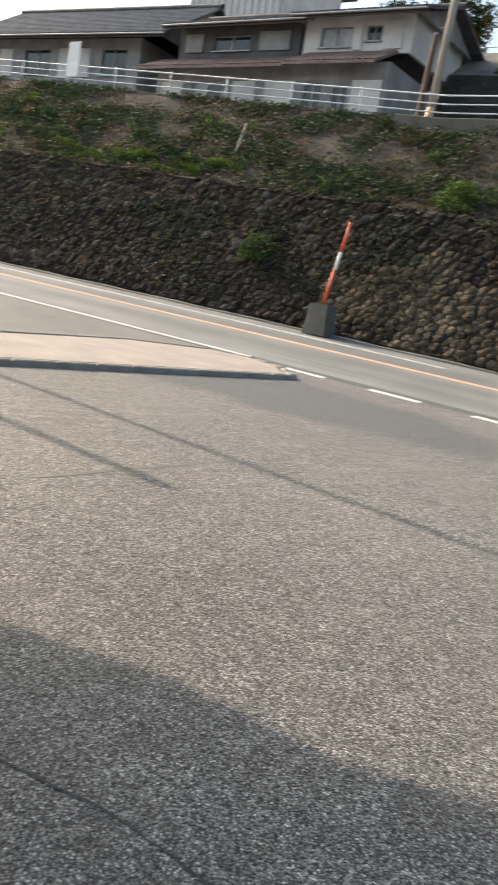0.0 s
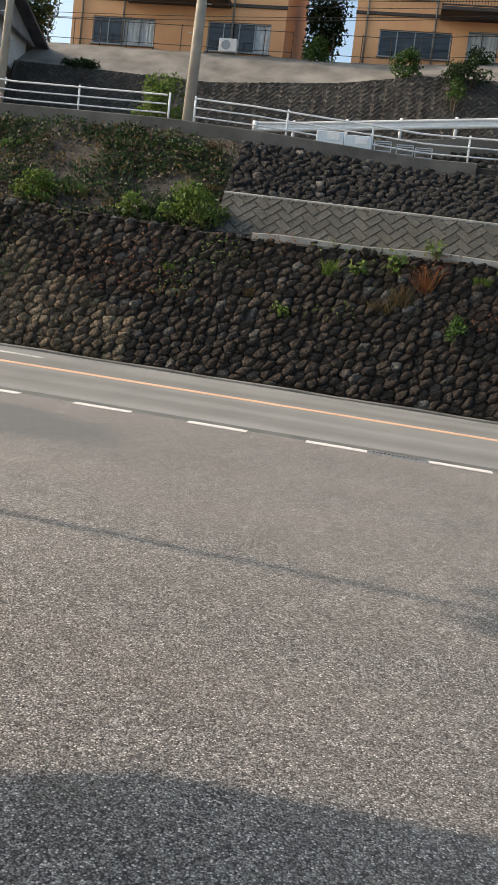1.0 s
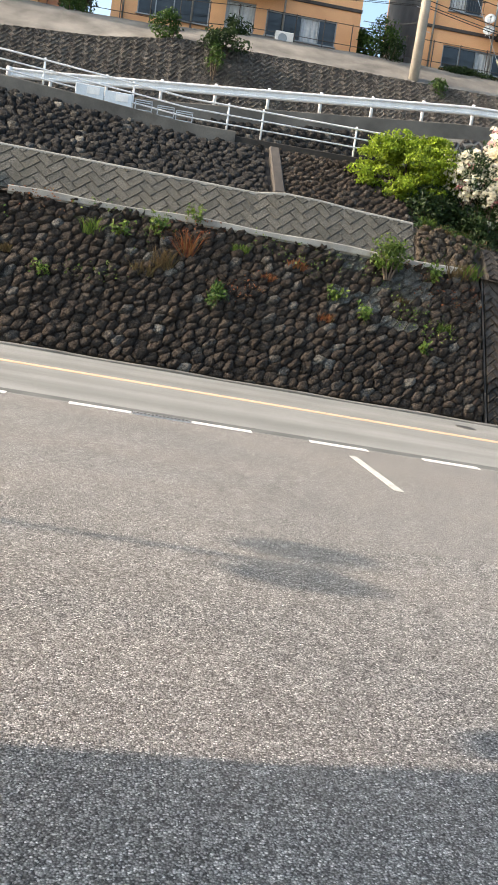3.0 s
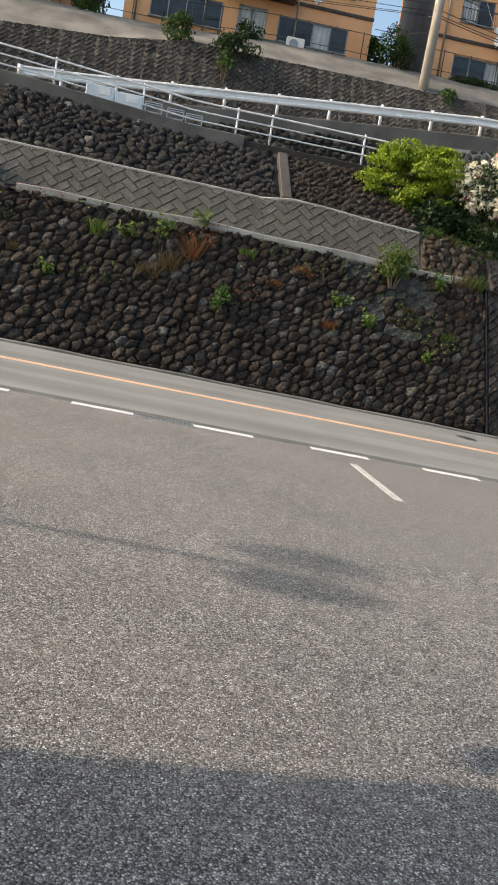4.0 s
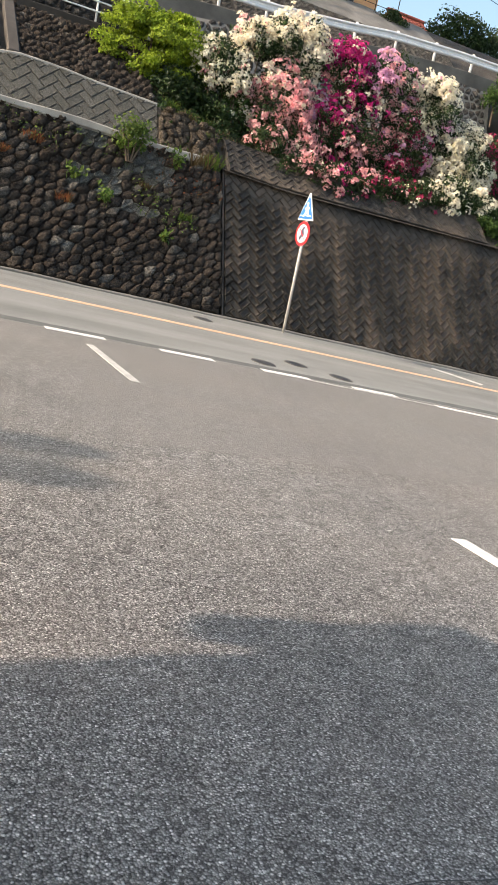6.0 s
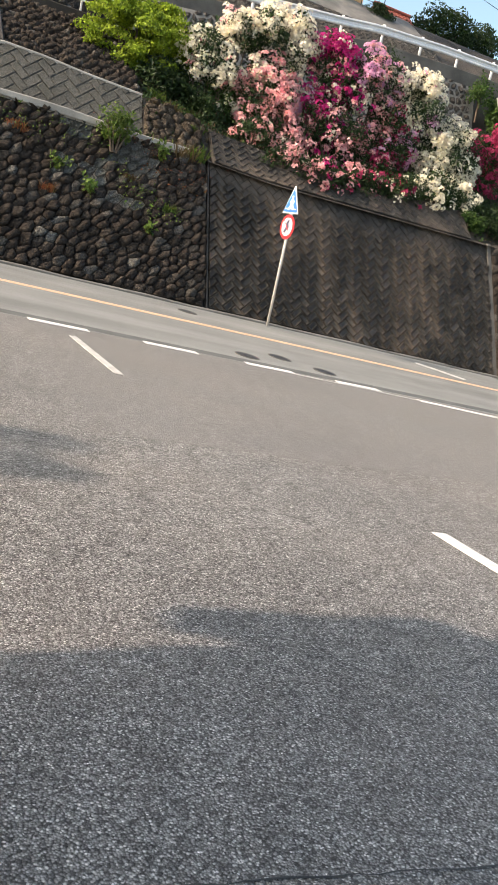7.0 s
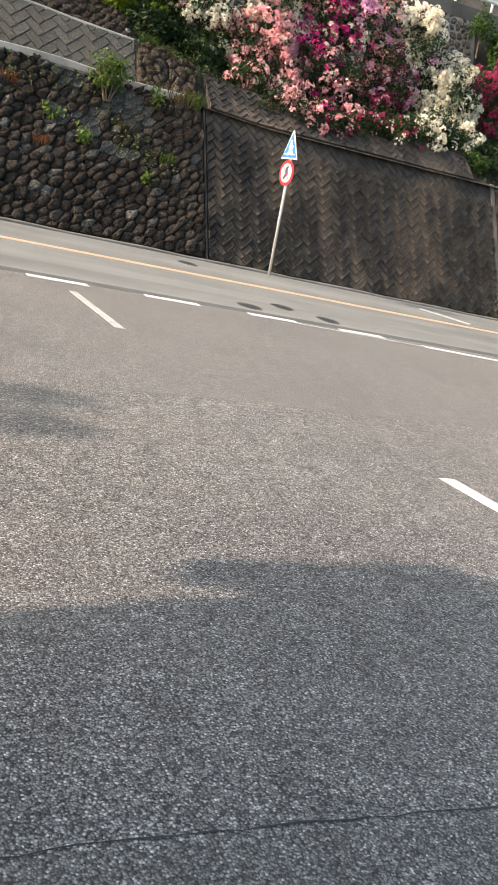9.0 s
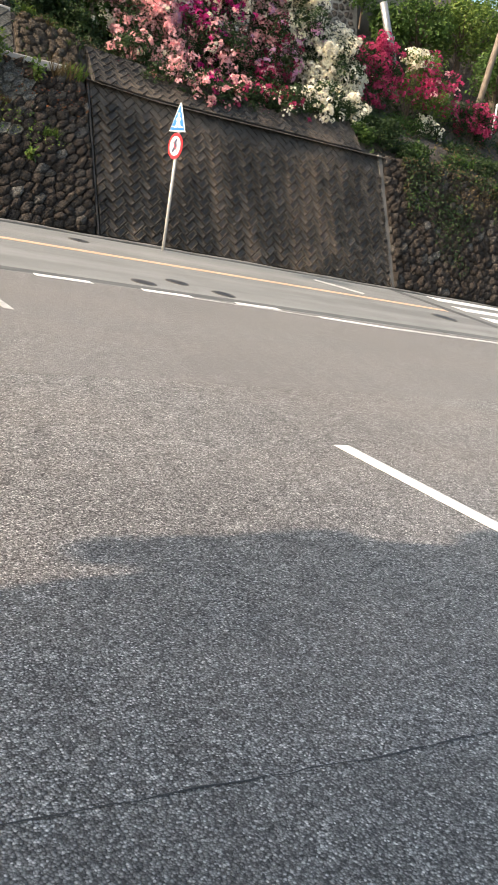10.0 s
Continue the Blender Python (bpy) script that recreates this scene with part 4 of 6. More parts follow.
part("collar", tube((22.38, 27.1, 8.45), (22.34, 27.12, 8.56), 0.2, n=14), M_GALV, u, smooth=True)
u = thing("pipe_fence", (26.6, 25.0, 6.2), "short white steel pipe fence among the shrubs", "fence", "pipe fences")
for x in (26.6, 27.9, 29.2):
    part("post", tube((x, 25, 5.9), (x, 25, 7.05), 0.035), M_METALW, u)
for h in (0.75, 0.4):
    part("rail", tube((26.5, 24.97, 6.2 + h), (29.4, 24.97, 6.2 + h), 0.028), M_METALW, u)

# ---- cables ----
def cable(a, b, sag, r=0.014):
    a, b = Vector(a), Vector(b)
    pts = [a.lerp(b, k / 14) - Vector((0, 0, sag * 4 * (k / 14) * (1 - k / 14))) for k in range(15)]
    return solo("overhead_cable", run(pts, r, 6), M_CABLE, "thin black overhead cable", "cable", "overhead cables")


for dz, sag in ((-0.6, 0.5), (-0.9, 0.6), (-1.5, 0.8)):
    cable(tip_near + Vector((0, 0, dz)), tip_far + Vector((0, 0, dz - 0.4)), sag)
    cable(tip_west + Vector((0, 0, dz)), tip_near + Vector((0, 0, dz)), sag * 0.3)
    cable(tip_far + Vector((0, 0, dz - 0.6)), (46, 44, 19.5 + dz), sag)
for z0, z1, d in ((16.4, 15.7, 0.0), (16.15, 15.3, 0.1), (15.5, 15.0, 0.25), (15.3, 14.9, 0.3)):
    cable((-16.5, 37.9, z0), (9.7, 36.2, z1 + d + 1.0), 0.25, 0.012)
for z0 in (17.3, 16.5, 16.3, 16.2):
    cable((9.9, 36.1, z0), (22.5, 38.0, z0 - 0.3), 0.3, 0.016)
cable((9.8, 36.0, 18.6), (2.5, 38.7, 17.6), 0.2)
cable((8.0, 38.8, 16.2), (9.75, 36.0, 15.5), 0.1)
u = thing("guy_wire", (14.95, 37.6, 13.6), "pale sheathed guy wire from pole to slope", "guy wire")
part("sheath", tube((14.95, 37.6, 13.5), (14.05, 38.0, 15.35), 0.04), plain("cream_plastic", (0.6, 0.52, 0.36), (0.7, 0.62, 0.44), 3.0), u)
part("wire", tube((14.05, 38.0, 15.35), (12.6, 38.6, 18.6), 0.012), M_GALV, u)


# ---- flats ----
def pierced(x0, x1, z0, z1, y, thick, holes):
    """A wall with openings through it."""
    xs = sorted({x0, x1, *[h[0] for h in holes], *[h[1] for h in holes]})
    zs = sorted({z0, z1, *[h[2] for h in holes], *[h[3] for h in holes]})
    index, verts, faces = {}, [], []

    def v(i, k, back):
        if (i, k, back) not in index:
            index[i, k, back] = len(verts)
            verts.append((xs[i], y + (thick if back else 0), zs[k]))
        return index[i, k, back]

    def solid(i, k):
        if not (0 <= i < len(xs) - 1 and 0 <= k < len(zs) - 1):
            return False
        cx, cz = (xs[i] + xs[i + 1]) / 2, (zs[k] + zs[k + 1]) / 2
        return not any(a < cx < b and c < cz < d for a, b, c, d in holes)

    for i in range(len(xs) - 1):
        for k in range(len(zs) - 1):
            if solid(i, k):
                faces.append((v(i, k, 0), v(i + 1, k, 0), v(i + 1, k + 1, 0), v(i, k + 1, 0)))
                faces.append((v(i, k, 1), v(i, k + 1, 1), v(i + 1, k + 1, 1), v(i + 1, k, 1)))
                if not solid(i - 1, k):
                    faces.append((v(i, k, 0), v(i, k + 1, 0), v(i, k + 1, 1), v(i, k, 1)))
                if not solid(i + 1, k):
                    faces.append((v(i + 1, k, 0), v(i + 1, k, 1), v(i + 1, k + 1, 1), v(i + 1, k + 1, 0)))
                if not solid(i, k - 1):
                    faces.append((v(i, k, 0), v(i, k, 1), v(i + 1, k, 1), v(i + 1, k, 0)))
                if not solid(i, k + 1):
                    faces.append((v(i, k + 1, 0), v(i + 1, k + 1, 0), v(i + 1, k + 1, 1), v(i, k + 1, 1)))
    return verts, faces


def window(parent, x0, x1, z0, z1, y, panes=4, curtains=(0, 1, 2, 3), rail=False, frame_mat=None):
    fm = frame_mat or M_FRAME
    t = 0.05
    bars = [block(((x0 + x1) / 2, y + 0.1, z0 + t / 2), x1 - x0, 0.08, t), block(((x0 + x1) / 2, y + 0.1, z1 - t / 2), x1 - x0, 0.08, t)]
    w = (x1 - x0) / panes
    bars += [block((x0 + k * w + (t / 2 if k == 0 else -t / 2 if k == panes else 0), y + 0.1, (z0 + z1) / 2), t, 0.08, z1 - z0 - 2 * t) for k in range(panes + 1)]
    win = part("window", joined(bars), fm, parent, "sliding window in a grey metal frame")
    part("sill", block(((x0 + x1) / 2, y - 0.03, z0 - 0.035), x1 - x0 + 0.1, 0.14, 0.06, 0.01), fm, win)
    for k in range(panes):
        a, b = x0 + k * w + t * 0.6, x0 + (k + 1) * w - t * 0.6
        if k in curtains:
            n = 10
            verts = []
            for i in range(n + 1):
                x = a + (b - a) * i / n
                d = y + 0.145 + 0.02 * math.sin(i * 2.3)
                verts += [(x, d, z0 + t), (x, d, z1 - t), (x, d + 0.01, z0 + t), (x, d + 0.01, z1 - t)]
            faces = []
            for i in range(n):
                p, q = 4 * i, 4 * i + 4
                faces += [(p, q, q + 1, p + 1), (p + 2, p + 3, q + 3, q + 2)]
            part("curtain", (verts, faces), M_CURTAIN, win, "pale drawn curtain")
        else:
            part("pane", block(((a + b) / 2, y + 0.11, (z0 + z1) / 2), b - a, 0.012, z1 - z0 - 2 * t), M_GLASS, win)
    if rail:
        part("window_rail", joined([block(((x0 + x1) / 2, y - 0.16, z0 + h), x1 - x0 + 0.15, 0.03, 0.03) for h in (0.05, 0.55)] + [block((x0 + (x1 - x0) * k / 12, y - 0.16, z0 + 0.3), 0.014, 0.014, 0.5) for k in range(13)]), M_BROWN, win, "dark iron window rail")


def flats(x0, x1, bays, balcony, top=22.6, seed=1, side=None):
    r = random.Random(seed)
    y, yb, z0 = 39.0, 46.0, min(z_plateau(x0), z_plateau(x1)) + 0.2
    b = thing("apartment_building", ((x0 + x1) / 2, y, z0), "orange rendered apartment block with dark brown balconies", "apartment building", "apartment blocks")
    holes = []
    for a, c, lo, hi in bays:
        holes.append((a, c, lo, hi))
    wall = part("front_wall", pierced(x0, x1, z0, top, y, 0.2, holes), M_ORANGE, b)
    part("side_wall", block((x0 + 0.1, (y + yb) / 2 + 0.1, (z0 + top) / 2), 0.2, yb - y - 0.2, top - z0), side or M_ORANGE, b)
    part("side_wall", block((x1 - 0.1, (y + yb) / 2 + 0.1, (z0 + top) / 2), 0.2, yb - y - 0.2, top - z0), M_ORANGE, b)
    part("back_wall", block(((x0 + x1) / 2, yb + 0.1, (z0 + top) / 2), x1 - x0, 0.2, top - z0), M_ORANGE, b)
    part("room_back", block(((x0 + x1) / 2, y + 1.2, (z0 + top) / 2), x1 - x0 - 0.5, 0.1, top - z0 - 0.2), M_DARKWALL, b, "dark interior wall")
    part("roof", block(((x0 + x1) / 2, (y + yb) / 2, top + 0.12), x1 - x0 + 0.8, yb - y + 1.0, 0.24, 0.03), M_BROWN, b, "flat dark roof slab")
    for z in (16.62, 19.4):
        part("trim_band", block(((x0 + x1) / 2, y - 0.035, z), x1 - x0 + 0.04, 0.06, 0.14, 0.01), M_BROWN, b, "dark brown trim band")
    for a, c, lo, hi in bays:
        n = 2 if c - a < 2 else 4
        window(b, a, c, lo, hi, y, n, [k for k in range(n) if r.random() < 0.36], rail=lo > 16.7)
    for a, c in balcony:
        for z in (16.55, 19.3):
            bal = part("balcony", block(((a + c) / 2, y - 0.6, z), c - a, 1.2, 0.16, 0.02), M_BROWN, b, "dark brown balcony slab")
            rails = [block(((a + c) / 2, y - 1.17, z + h), c - a, 0.05, 0.05) for h in (0.14, 0.98)] + [block((e, y - 0.6, z + h), 0.05, 1.1, 0.05) for e in (a + 0.03, c - 0.03) for h in (0.14, 0.98)]
            rails += [block((a + 0.06 + 0.13 * k, y - 1.17, z + 0.56), 0.022, 0.022, 0.8) for k in range(int((c - a) / 0.13))]
            part("railing", joined(rails), M_BROWN, bal, "dark iron bar railing")
    for x in (x0 + 0.5, balcony[0][0] - 0.15, balcony[0][1] + 0.15):
        part("downpipe", tube((x, y - 0.07, z0), (x, y - 0.07, top), 0.045, n=8), M_FRAME, b, smooth=True)
    ac = part("air_conditioner", block((balcony[0][1] + 0.2, y - 0.75, z0 + 0.55), 0.8, 0.32, 0.58, 0.03), M_WHITEWALL, b, "white outdoor air-conditioning unit")
    part("fan_grille", ([(balcony[0][1] + 0.12 + 0.2 * math.cos(k * math.tau / 20), y - 0.925, z0 + 0.55 + 0.2 * math.sin(k * math.tau / 20)) for k in range(20)], [tuple(range(20))]), M_FRAME, ac)
    # fence in front of the ground floor
    f = thing("iron_railing", (x0, 38.25, z0), "thin dark iron railing in front of the flats", "railing", "iron railings")
    zz = lambda x: z_plateau(x) + 0.4
    for x in np.arange(x0 - 0.8, x1 + 0.9, 1.25):
        part("post", tube((x, 38.25, zz(x) - 0.2), (x, 38.25, zz(x) + 1.15), 0.022, n=6), M_BROWN, f)
    for h in (1.1, 0.25):
        part("rail", run([(x, 38.25, zz(x) + h) for x in np.arange(x0 - 0.8, x1 + 0.9, 1.25)], 0.015, 6), M_BROWN, f)


flats(-16.02, -6.07, [(-15.0, -12.05, 14.65, 15.86), (-9.58, -6.7, 14.62, 15.9), (-15.0, -12.05, 17.25, 18.55), (-9.58, -6.7, 17.25, 18.55)], [(-13.4, -8.6)], seed=2)
flats(-3.0, 7.9, [(-1.9, 1.2, 14.85, 15.98), (3.7, 6.88, 14.92, 16.0), (-1.9, 0.4, 17.3, 18.6), (4.4, 6.88, 17.3, 18.6), (1.9, 3.2, 14.8, 16.1)], [(0.6, 4.3)], seed=5)
flats(10.72, 21.65, [(11.84, 15.05, 14.98, 15.96), (11.84, 13.38, 17.42, 18.5), (14.45, 17.2, 17.2, 18.5), (17.7, 20.4, 14.55, 15.48), (19.02, 20.45, 16.9, 18.05), (15.6, 17.2, 14.6, 16.1)], [(14.2, 18.7)], seed=9, side=M_DARKWALL)


def dish(x, y, z):
    d = thing("satellite_dish", (x, y, z), "white satellite dish on a wall bracket", "satellite dish", "satellite dishes")
    rings = [(0.0, 0.02), (0.02, 0.12), (0.07, 0.24), (0.075, 0.245), (0.03, 0.12), (-0.02, 0.02)]
    v, f = lathe((0, 0, 0), rings, 20)
    m = pose(x, y - 0.35, z, 75, 0, -25)
    part("reflector", ([m @ q for q in v], f), M_METALW, d, smooth=True)
    part("arm", joined([tube((x, y, z - 0.1), (x, y - 0.33, z), 0.02), tube((x, y - 0.35, z - 0.22), (x - 0.12, y - 0.75, z - 0.05), 0.014)]), M_GALV, d)
    part("feed", block((x - 0.12, y - 0.76, z - 0.03), 0.07, 0.1, 0.07, 0.01), M_FRAME, d)


for p in ((5.3, 38.9, 16.8), (13.66, 38.9, 17.18), (13.67, 38.9, 16.7), (16.4, 37.75, 17.17)):
    dish(*p)

# ---- boxes and small things on the coping ----
s = thing("meter_cabinet", (-1.9, 26.5, z_cope(-1.9)), "low pale blue-white sheet-metal cabinet on the coping", "cabinet")
M_PALEBLUE = plain("pale_blue_metal", (0.5, 0.56, 0.62), (0.62, 0.67, 0.72), 2.0, 0.45)
for x, w in ((-2.32, 0.82), (-1.49, 0.8)):
    p = part("panel", block((x, 25.92, z_cope(x) + 0.16), w, 0.12, 0.38, 0.015), M_PALEBLUE, s)
    part("label_plate", block((x + 0.1, 25.852, z_cope(x) + 0.2), 0.36, 0.01, 0.2), M_METALW, p)
for x in (-0.75, -0.1, 0.45):
    c = thing("crate", (x, 25.95, z_cope(x)), "open grey wire crate on the coping", "crate", "wire crates")
    z = z_cope(x)
    part("frame", joined([block((x + a * 0.24, 25.95 + b * 0.12, z + 0.15), 0.02, 0.02, 0.3) for a in (-1, 1) for b in (-1, 1)] + [block((x, 25.95 + b * 0.12, z + h), 0.5, 0.02, 0.02) for b in (-1, 1) for h in (0.02, 0.29)]), M_GALV, c)
    part("tray", block((x, 25.95, z + 0.02), 0.46, 0.22, 0.015), M_METALW if x == -0.1 else M_FRAME, c)
s = thing("notice_board", (-30.6, 26.55, z_cope(-30.6)), "upright plain white board fixed to the fence", "board")
part("board", block((-30.25, 26.2, 10.7), 0.72, 0.03, 1.45, 0.01), M_METALW, s)
for x in (-30.5, -30.0):
    part("leg", tube((x, 26.24, 9.5), (x, 26.24, 11.2), 0.025), M_GALV, s)
s = thing("stake", (-18.55, 23.6, 5.7), "pale weathered wooden stake leaning in the bank", "stake")
part("shaft", tube((-18.6, 23.55, land_z(-18.6, 23.55) - 0.1), (-18.2, 23.45, land_z(-18.6, 23.55) + 0.95), 0.045, 0.035, 8), M_WOODPOLE, s)


# ---- houses by the lane ----
def tiled(x0, x1, y0, z0, y1, z1, step=0.26):
    """One roof slope of pan tiles: waves across, steps up the slope, with thickness."""
    n = int((x1 - x0) / step)
    cols = [(x0 + (x1 - x0) * i / (n * 4), 0.045 * (0.5 - 0.5 * math.cos(i * math.pi / 2))) for i in range(n * 4 + 1)]
    length = math.hypot(y1 - y0, z1 - z0)
    rows = max(2, int(length / 0.3))
    verts, faces = [], []
    for j in range(rows):
        for e in (0, 1):
            k = (j + e) / rows
            for x, w in cols:
                verts.append((x, y0 + (y1 - y0) * k, z0 + (z1 - z0) * k + w + (0.03 if e == 0 else 0.0)))
    m = len(cols)
    for j in range(2 * rows - 1):
        faces += [(j * m + i, j * m + i + 1, (j + 1) * m + i + 1, (j + 1) * m + i) for i in range(m - 1)]
    b = len(verts)
    verts += [(x0, y0, z0 - 0.1), (x1, y0, z0 - 0.1), (x1, y1, z1 - 0.1), (x0, y1, z1 - 0.1)]
    faces += [(b + 3, b + 2, b + 1, b), (b, b + 1, m - 1, 0), (b + 1, b + 2, len(cols) * (2 * rows) - 1, m - 1), (b + 3, b, 0, len(cols) * (2 * rows - 1))]
    return verts, faces


def gable(parent, x0, x1, y0, y1, z_eave, z_ridge, mat):
    ym = (y0 + y1) / 2
    r = part("roof", tiled(x0, x1, y0, z_eave, ym, z_ridge), mat, parent, "tiled roof slope")
    part("roof", tiled(x0, x1, y1, z_eave, ym, z_ridge), mat, parent, "tiled roof slope")
    part("ridge_cap", run([(x0 - 0.05, ym, z_ridge + 0.06), (x1 + 0.05, ym, z_ridge + 0.06)], 0.13, 10), mat, r, smooth=True)
    for x in (x0 + 0.6, x1 - 0.6):
        part("gable_wall", ([(x - 0.06, y0 + 0.5, z_eave), (x - 0.06, y1 - 0.5, z_eave), (x - 0.06, ym, z_ridge - 0.1), (x + 0.06, y0 + 0.5, z_eave), (x + 0.06, y1 - 0.5, z_eave), (x + 0.06, ym, z_ridge - 0.1)],
                            [(0, 1, 2), (5, 4, 3), (0, 3, 4, 1), (1, 4, 5, 2), (2, 5, 3, 0)]), M_GREYWALL, parent)
    part("fascia", block(((x0 + x1) / 2, y0 + 0.05, z_eave - 0.14), x1 - x0, 0.05, 0.14), M_BROWN, r)
    part("gutter", run([(x0, y0 - 0.05, z_eave - 0.08), (x1, y0 - 0.05, z_eave - 0.08)], 0.05, 8), M_FRAME, r, smooth=True)


def room(parent, x0, x1, y0, y1, z0, z1, mat, holes=()):
    part("front_wall", pierced(x0, x1, z0, z1, y0, 0.15, list(holes)), mat, parent)
    part("side_wall", block((x0 + 0.075, (y0 + y1) / 2 + 0.08, (z0 + z1) / 2), 0.15, y1 - y0 - 0.16, z1 - z0), mat, parent)
    part("side_wall", block((x1 - 0.075, (y0 + y1) / 2 + 0.08, (z0 + z1) / 2), 0.15, y1 - y0 - 0.16, z1 - z0), mat, parent)
    part("back_wall", block(((x0 + x1) / 2, y1, (z0 + z1) / 2), x1 - x0, 0.15, z1 - z0), mat, parent)
    part("dark_room", block(((x0 + x1) / 2, y0 + 0.9, (z0 + z1) / 2), x1 - x0 - 0.4, 0.06, z1 - z0 - 0.1), M_DARKWALL, parent)


h = thing("house", (-23.0, 30.4, 8.9), "two-storey grey house with dark tiled roofs and a brownish lower roof", "house", "houses by the lane")
gf = [(-26.9, -25.2, 9.3, 10.9), (-21.0, -20.1, 9.2, 10.9), (-19.6, -18.9, 9.6, 10.7)]
room(h, -29.0, -17.2, 30.4, 37.0, 8.6, 11.6, M_GREYWALL, gf)
for a, b, lo, hi in gf:
    window(h, a, b, lo, hi, 30.4, 2, [0] if a < -25 else [])
for a, b in ((-28.6, -27.4), (-24.6, -23.4), (-22.9, -21.5), (-18.7, -17.4)):
    part("pale_panel", block(((a + b) / 2, 30.36, 10.05), b - a, 0.05, 1.7, 0.01), M_WHITEWALL, h, "pale wall panel")
part("lower_roof", tiled(-29.6, -21.65, 29.5, 11.32, 31.3, 12.15), M_TILE_R, h, "brownish tiled lower roof")
part("lower_roof", tiled(-21.6, -17.4, 29.45, 11.38, 31.35, 12.3), M_TILE_R, h, "brownish tiled lower roof")
up = [(-26.6, -24.6, 12.45, 13.1)]
room(h, -28.6, -22.0, 31.2, 36.5, 12.0, 13.5, M_DARKWALL, up)
window(h, -26.6, -24.6, 12.45, 13.1, 31.2, 2, [])
part("pale_panel", block((-23.3, 31.15, 12.8), 1.6, 0.06, 0.8, 0.01), M_GREYWALL, h, "grey wall panel")
part("pale_panel", block((-27.7, 31.15, 12.8), 1.0, 0.06, 0.8, 0.01), M_GREYWALL, h, "grey wall panel")
gable(h, -29.1, -21.4, 30.4, 37.2, 13.45, 14.75, M_TILE)
wing = [(-21.1, -19.6, 12.5, 13.3), (-18.95, -18.25, 12.7, 13.3)]
room(h, -21.9, -16.9, 31.3, 36.5, 12.2, 13.9, M_WHITEWALL, wing)
window(h, -21.1, -19.6, 12.5, 13.3, 31.3, 2, [0, 1])
window(h, -18.95, -18.25, 12.7, 13.3, 31.3, 2, [])
for a, b in ((-19.5, -19.1), (-18.1, -17.3)):
    part("white_panel", block(((a + b) / 2, 31.25, 12.9), b - a, 0.06, 1.1, 0.01), M_WHITEWALL, h, "white shutter panel")
gable(h, -22.2, -16.0, 30.4, 37.2, 13.6, 14.75, M_TILE)
h.rotation_euler.z = radians(2.0)
h = thing("house", (-36.5, 31.0, 9.6), "grey single-storey house with a broad dark tiled roof", "house", "houses by the lane")
gf = [(-39.3, -37.5, 11.6, 12.9), (-34.0, -32.4, 11.6, 12.9)]
room(h, -42.5, -31.6, 31.0, 38.0, 9.4, 13.4, M_GREYWALL, gf)
for a, b, lo, hi in gf:
    window(h, a, b, lo, hi, 31.0, 2, [])
for x in (-40.6, -36.4, -35.2):
    part("pale_panel", block((x, 30.96, 12.2), 0.9, 0.05, 1.4, 0.01), M_WHITEWALL, h, "pale wall panel")
gable(h, -43.2, -29.4, 29.9, 38.6, 13.3, 15.9, M_TILE)
h.rotation_euler.z = radians(6.0)
h = thing("house", (-34.0, 41.0, 11.0), "tall off-white house with a ribbed upper wall behind the others", "house", "houses by the lane")
room(h, -37.5, -30.6, 41.0, 47.0, 10.5, 21.0, M_WHITEWALL)
for k in range(14):
    part("rib", block((-37.2 + 0.5 * k, 40.97, 18.6), 0.03, 0.04, 2.6), M_GREYWALL, h)
gable(h, -38.2, -30.0, 40.0, 48.0, 21.0, 23.0, M_TILE)
h = thing("house", (28.0, 46.0, 14.6), "small pale house with a red tiled roof in the distance", "house", "houses by the lane")
room(h, 26.9, 28.9, 45.0, 48.0, 14.4, 16.5, M_WHITEWALL)
gable(h, 26.6, 29.1, 44.6, 48.4, 16.45, 17.7, plain("red_roof_tile", (0.3, 0.08, 0.05), (0.4, 0.12, 0.08), 2.0))

# ---- unseen canopy, tall sign and post beside the forecourt, added to cast its shadows ----
h = thing("canopy", (-8.0, 0.0, 0.2), "unseen flat grey canopy on steel posts, added to shade the forecourt", "canopy")
# outline of the added canopy, notched so its shadow edge falls as wanted
rim = [(-14.6, 1.75), (-11.3, 2.69), (-10.95, 2.81), (-10.5, 2.99), (-10.05, 3.04), (-9.71, 3.06), (-9.46, 3.18), (-9.15, 3.34), (-8.58, 3.37), (-7.9, 3.42), (-7.35, 3.5), (-7.2, 3.52), (-6.85, 3.53), (-6.84, 3.58), (-7.12, 3.66),
       (-7.07, 3.84), (-6.92, 3.93), (-6.5, 3.91), (-6.25, 3.87), (-5.75, 3.93), (-5.55, 3.91), (-5.44, 3.74), (-4.98, 3.62), (-4.86, 3.6), (-4.68, 3.78), (-4.05, 3.83), (-0.9, 3.86), (-0.9, -9.0), (-14.6, -9.0)]
n = len(rim)
part("roof", ([(x, y, 5.0) for x, y in rim] + [(x, y, 5.05) for x, y in rim], [tuple(range(n)), tuple(range(2 * n - 1, n - 1, -1))] + [(i, n + i, n + (i + 1) % n, (i + 1) % n) for i in range(n)]), M_FRAME, h)
for x, y in ((-13.5, -1.0), (-8.0, -1.0), (-2.5, -2.0), (-13.5, -7.5), (-2.5, -7.5)):
    p = part("post", tube((x, y, ground_z(x, y) - 0.1), (x, y, 5.0), 0.11, n=14), M_METALW, h, smooth=True)
    part("base_plate", block((x, y, ground_z(x, y) + 0.02), 0.4, 0.4, 0.06, 0.01), M_GALV, p)
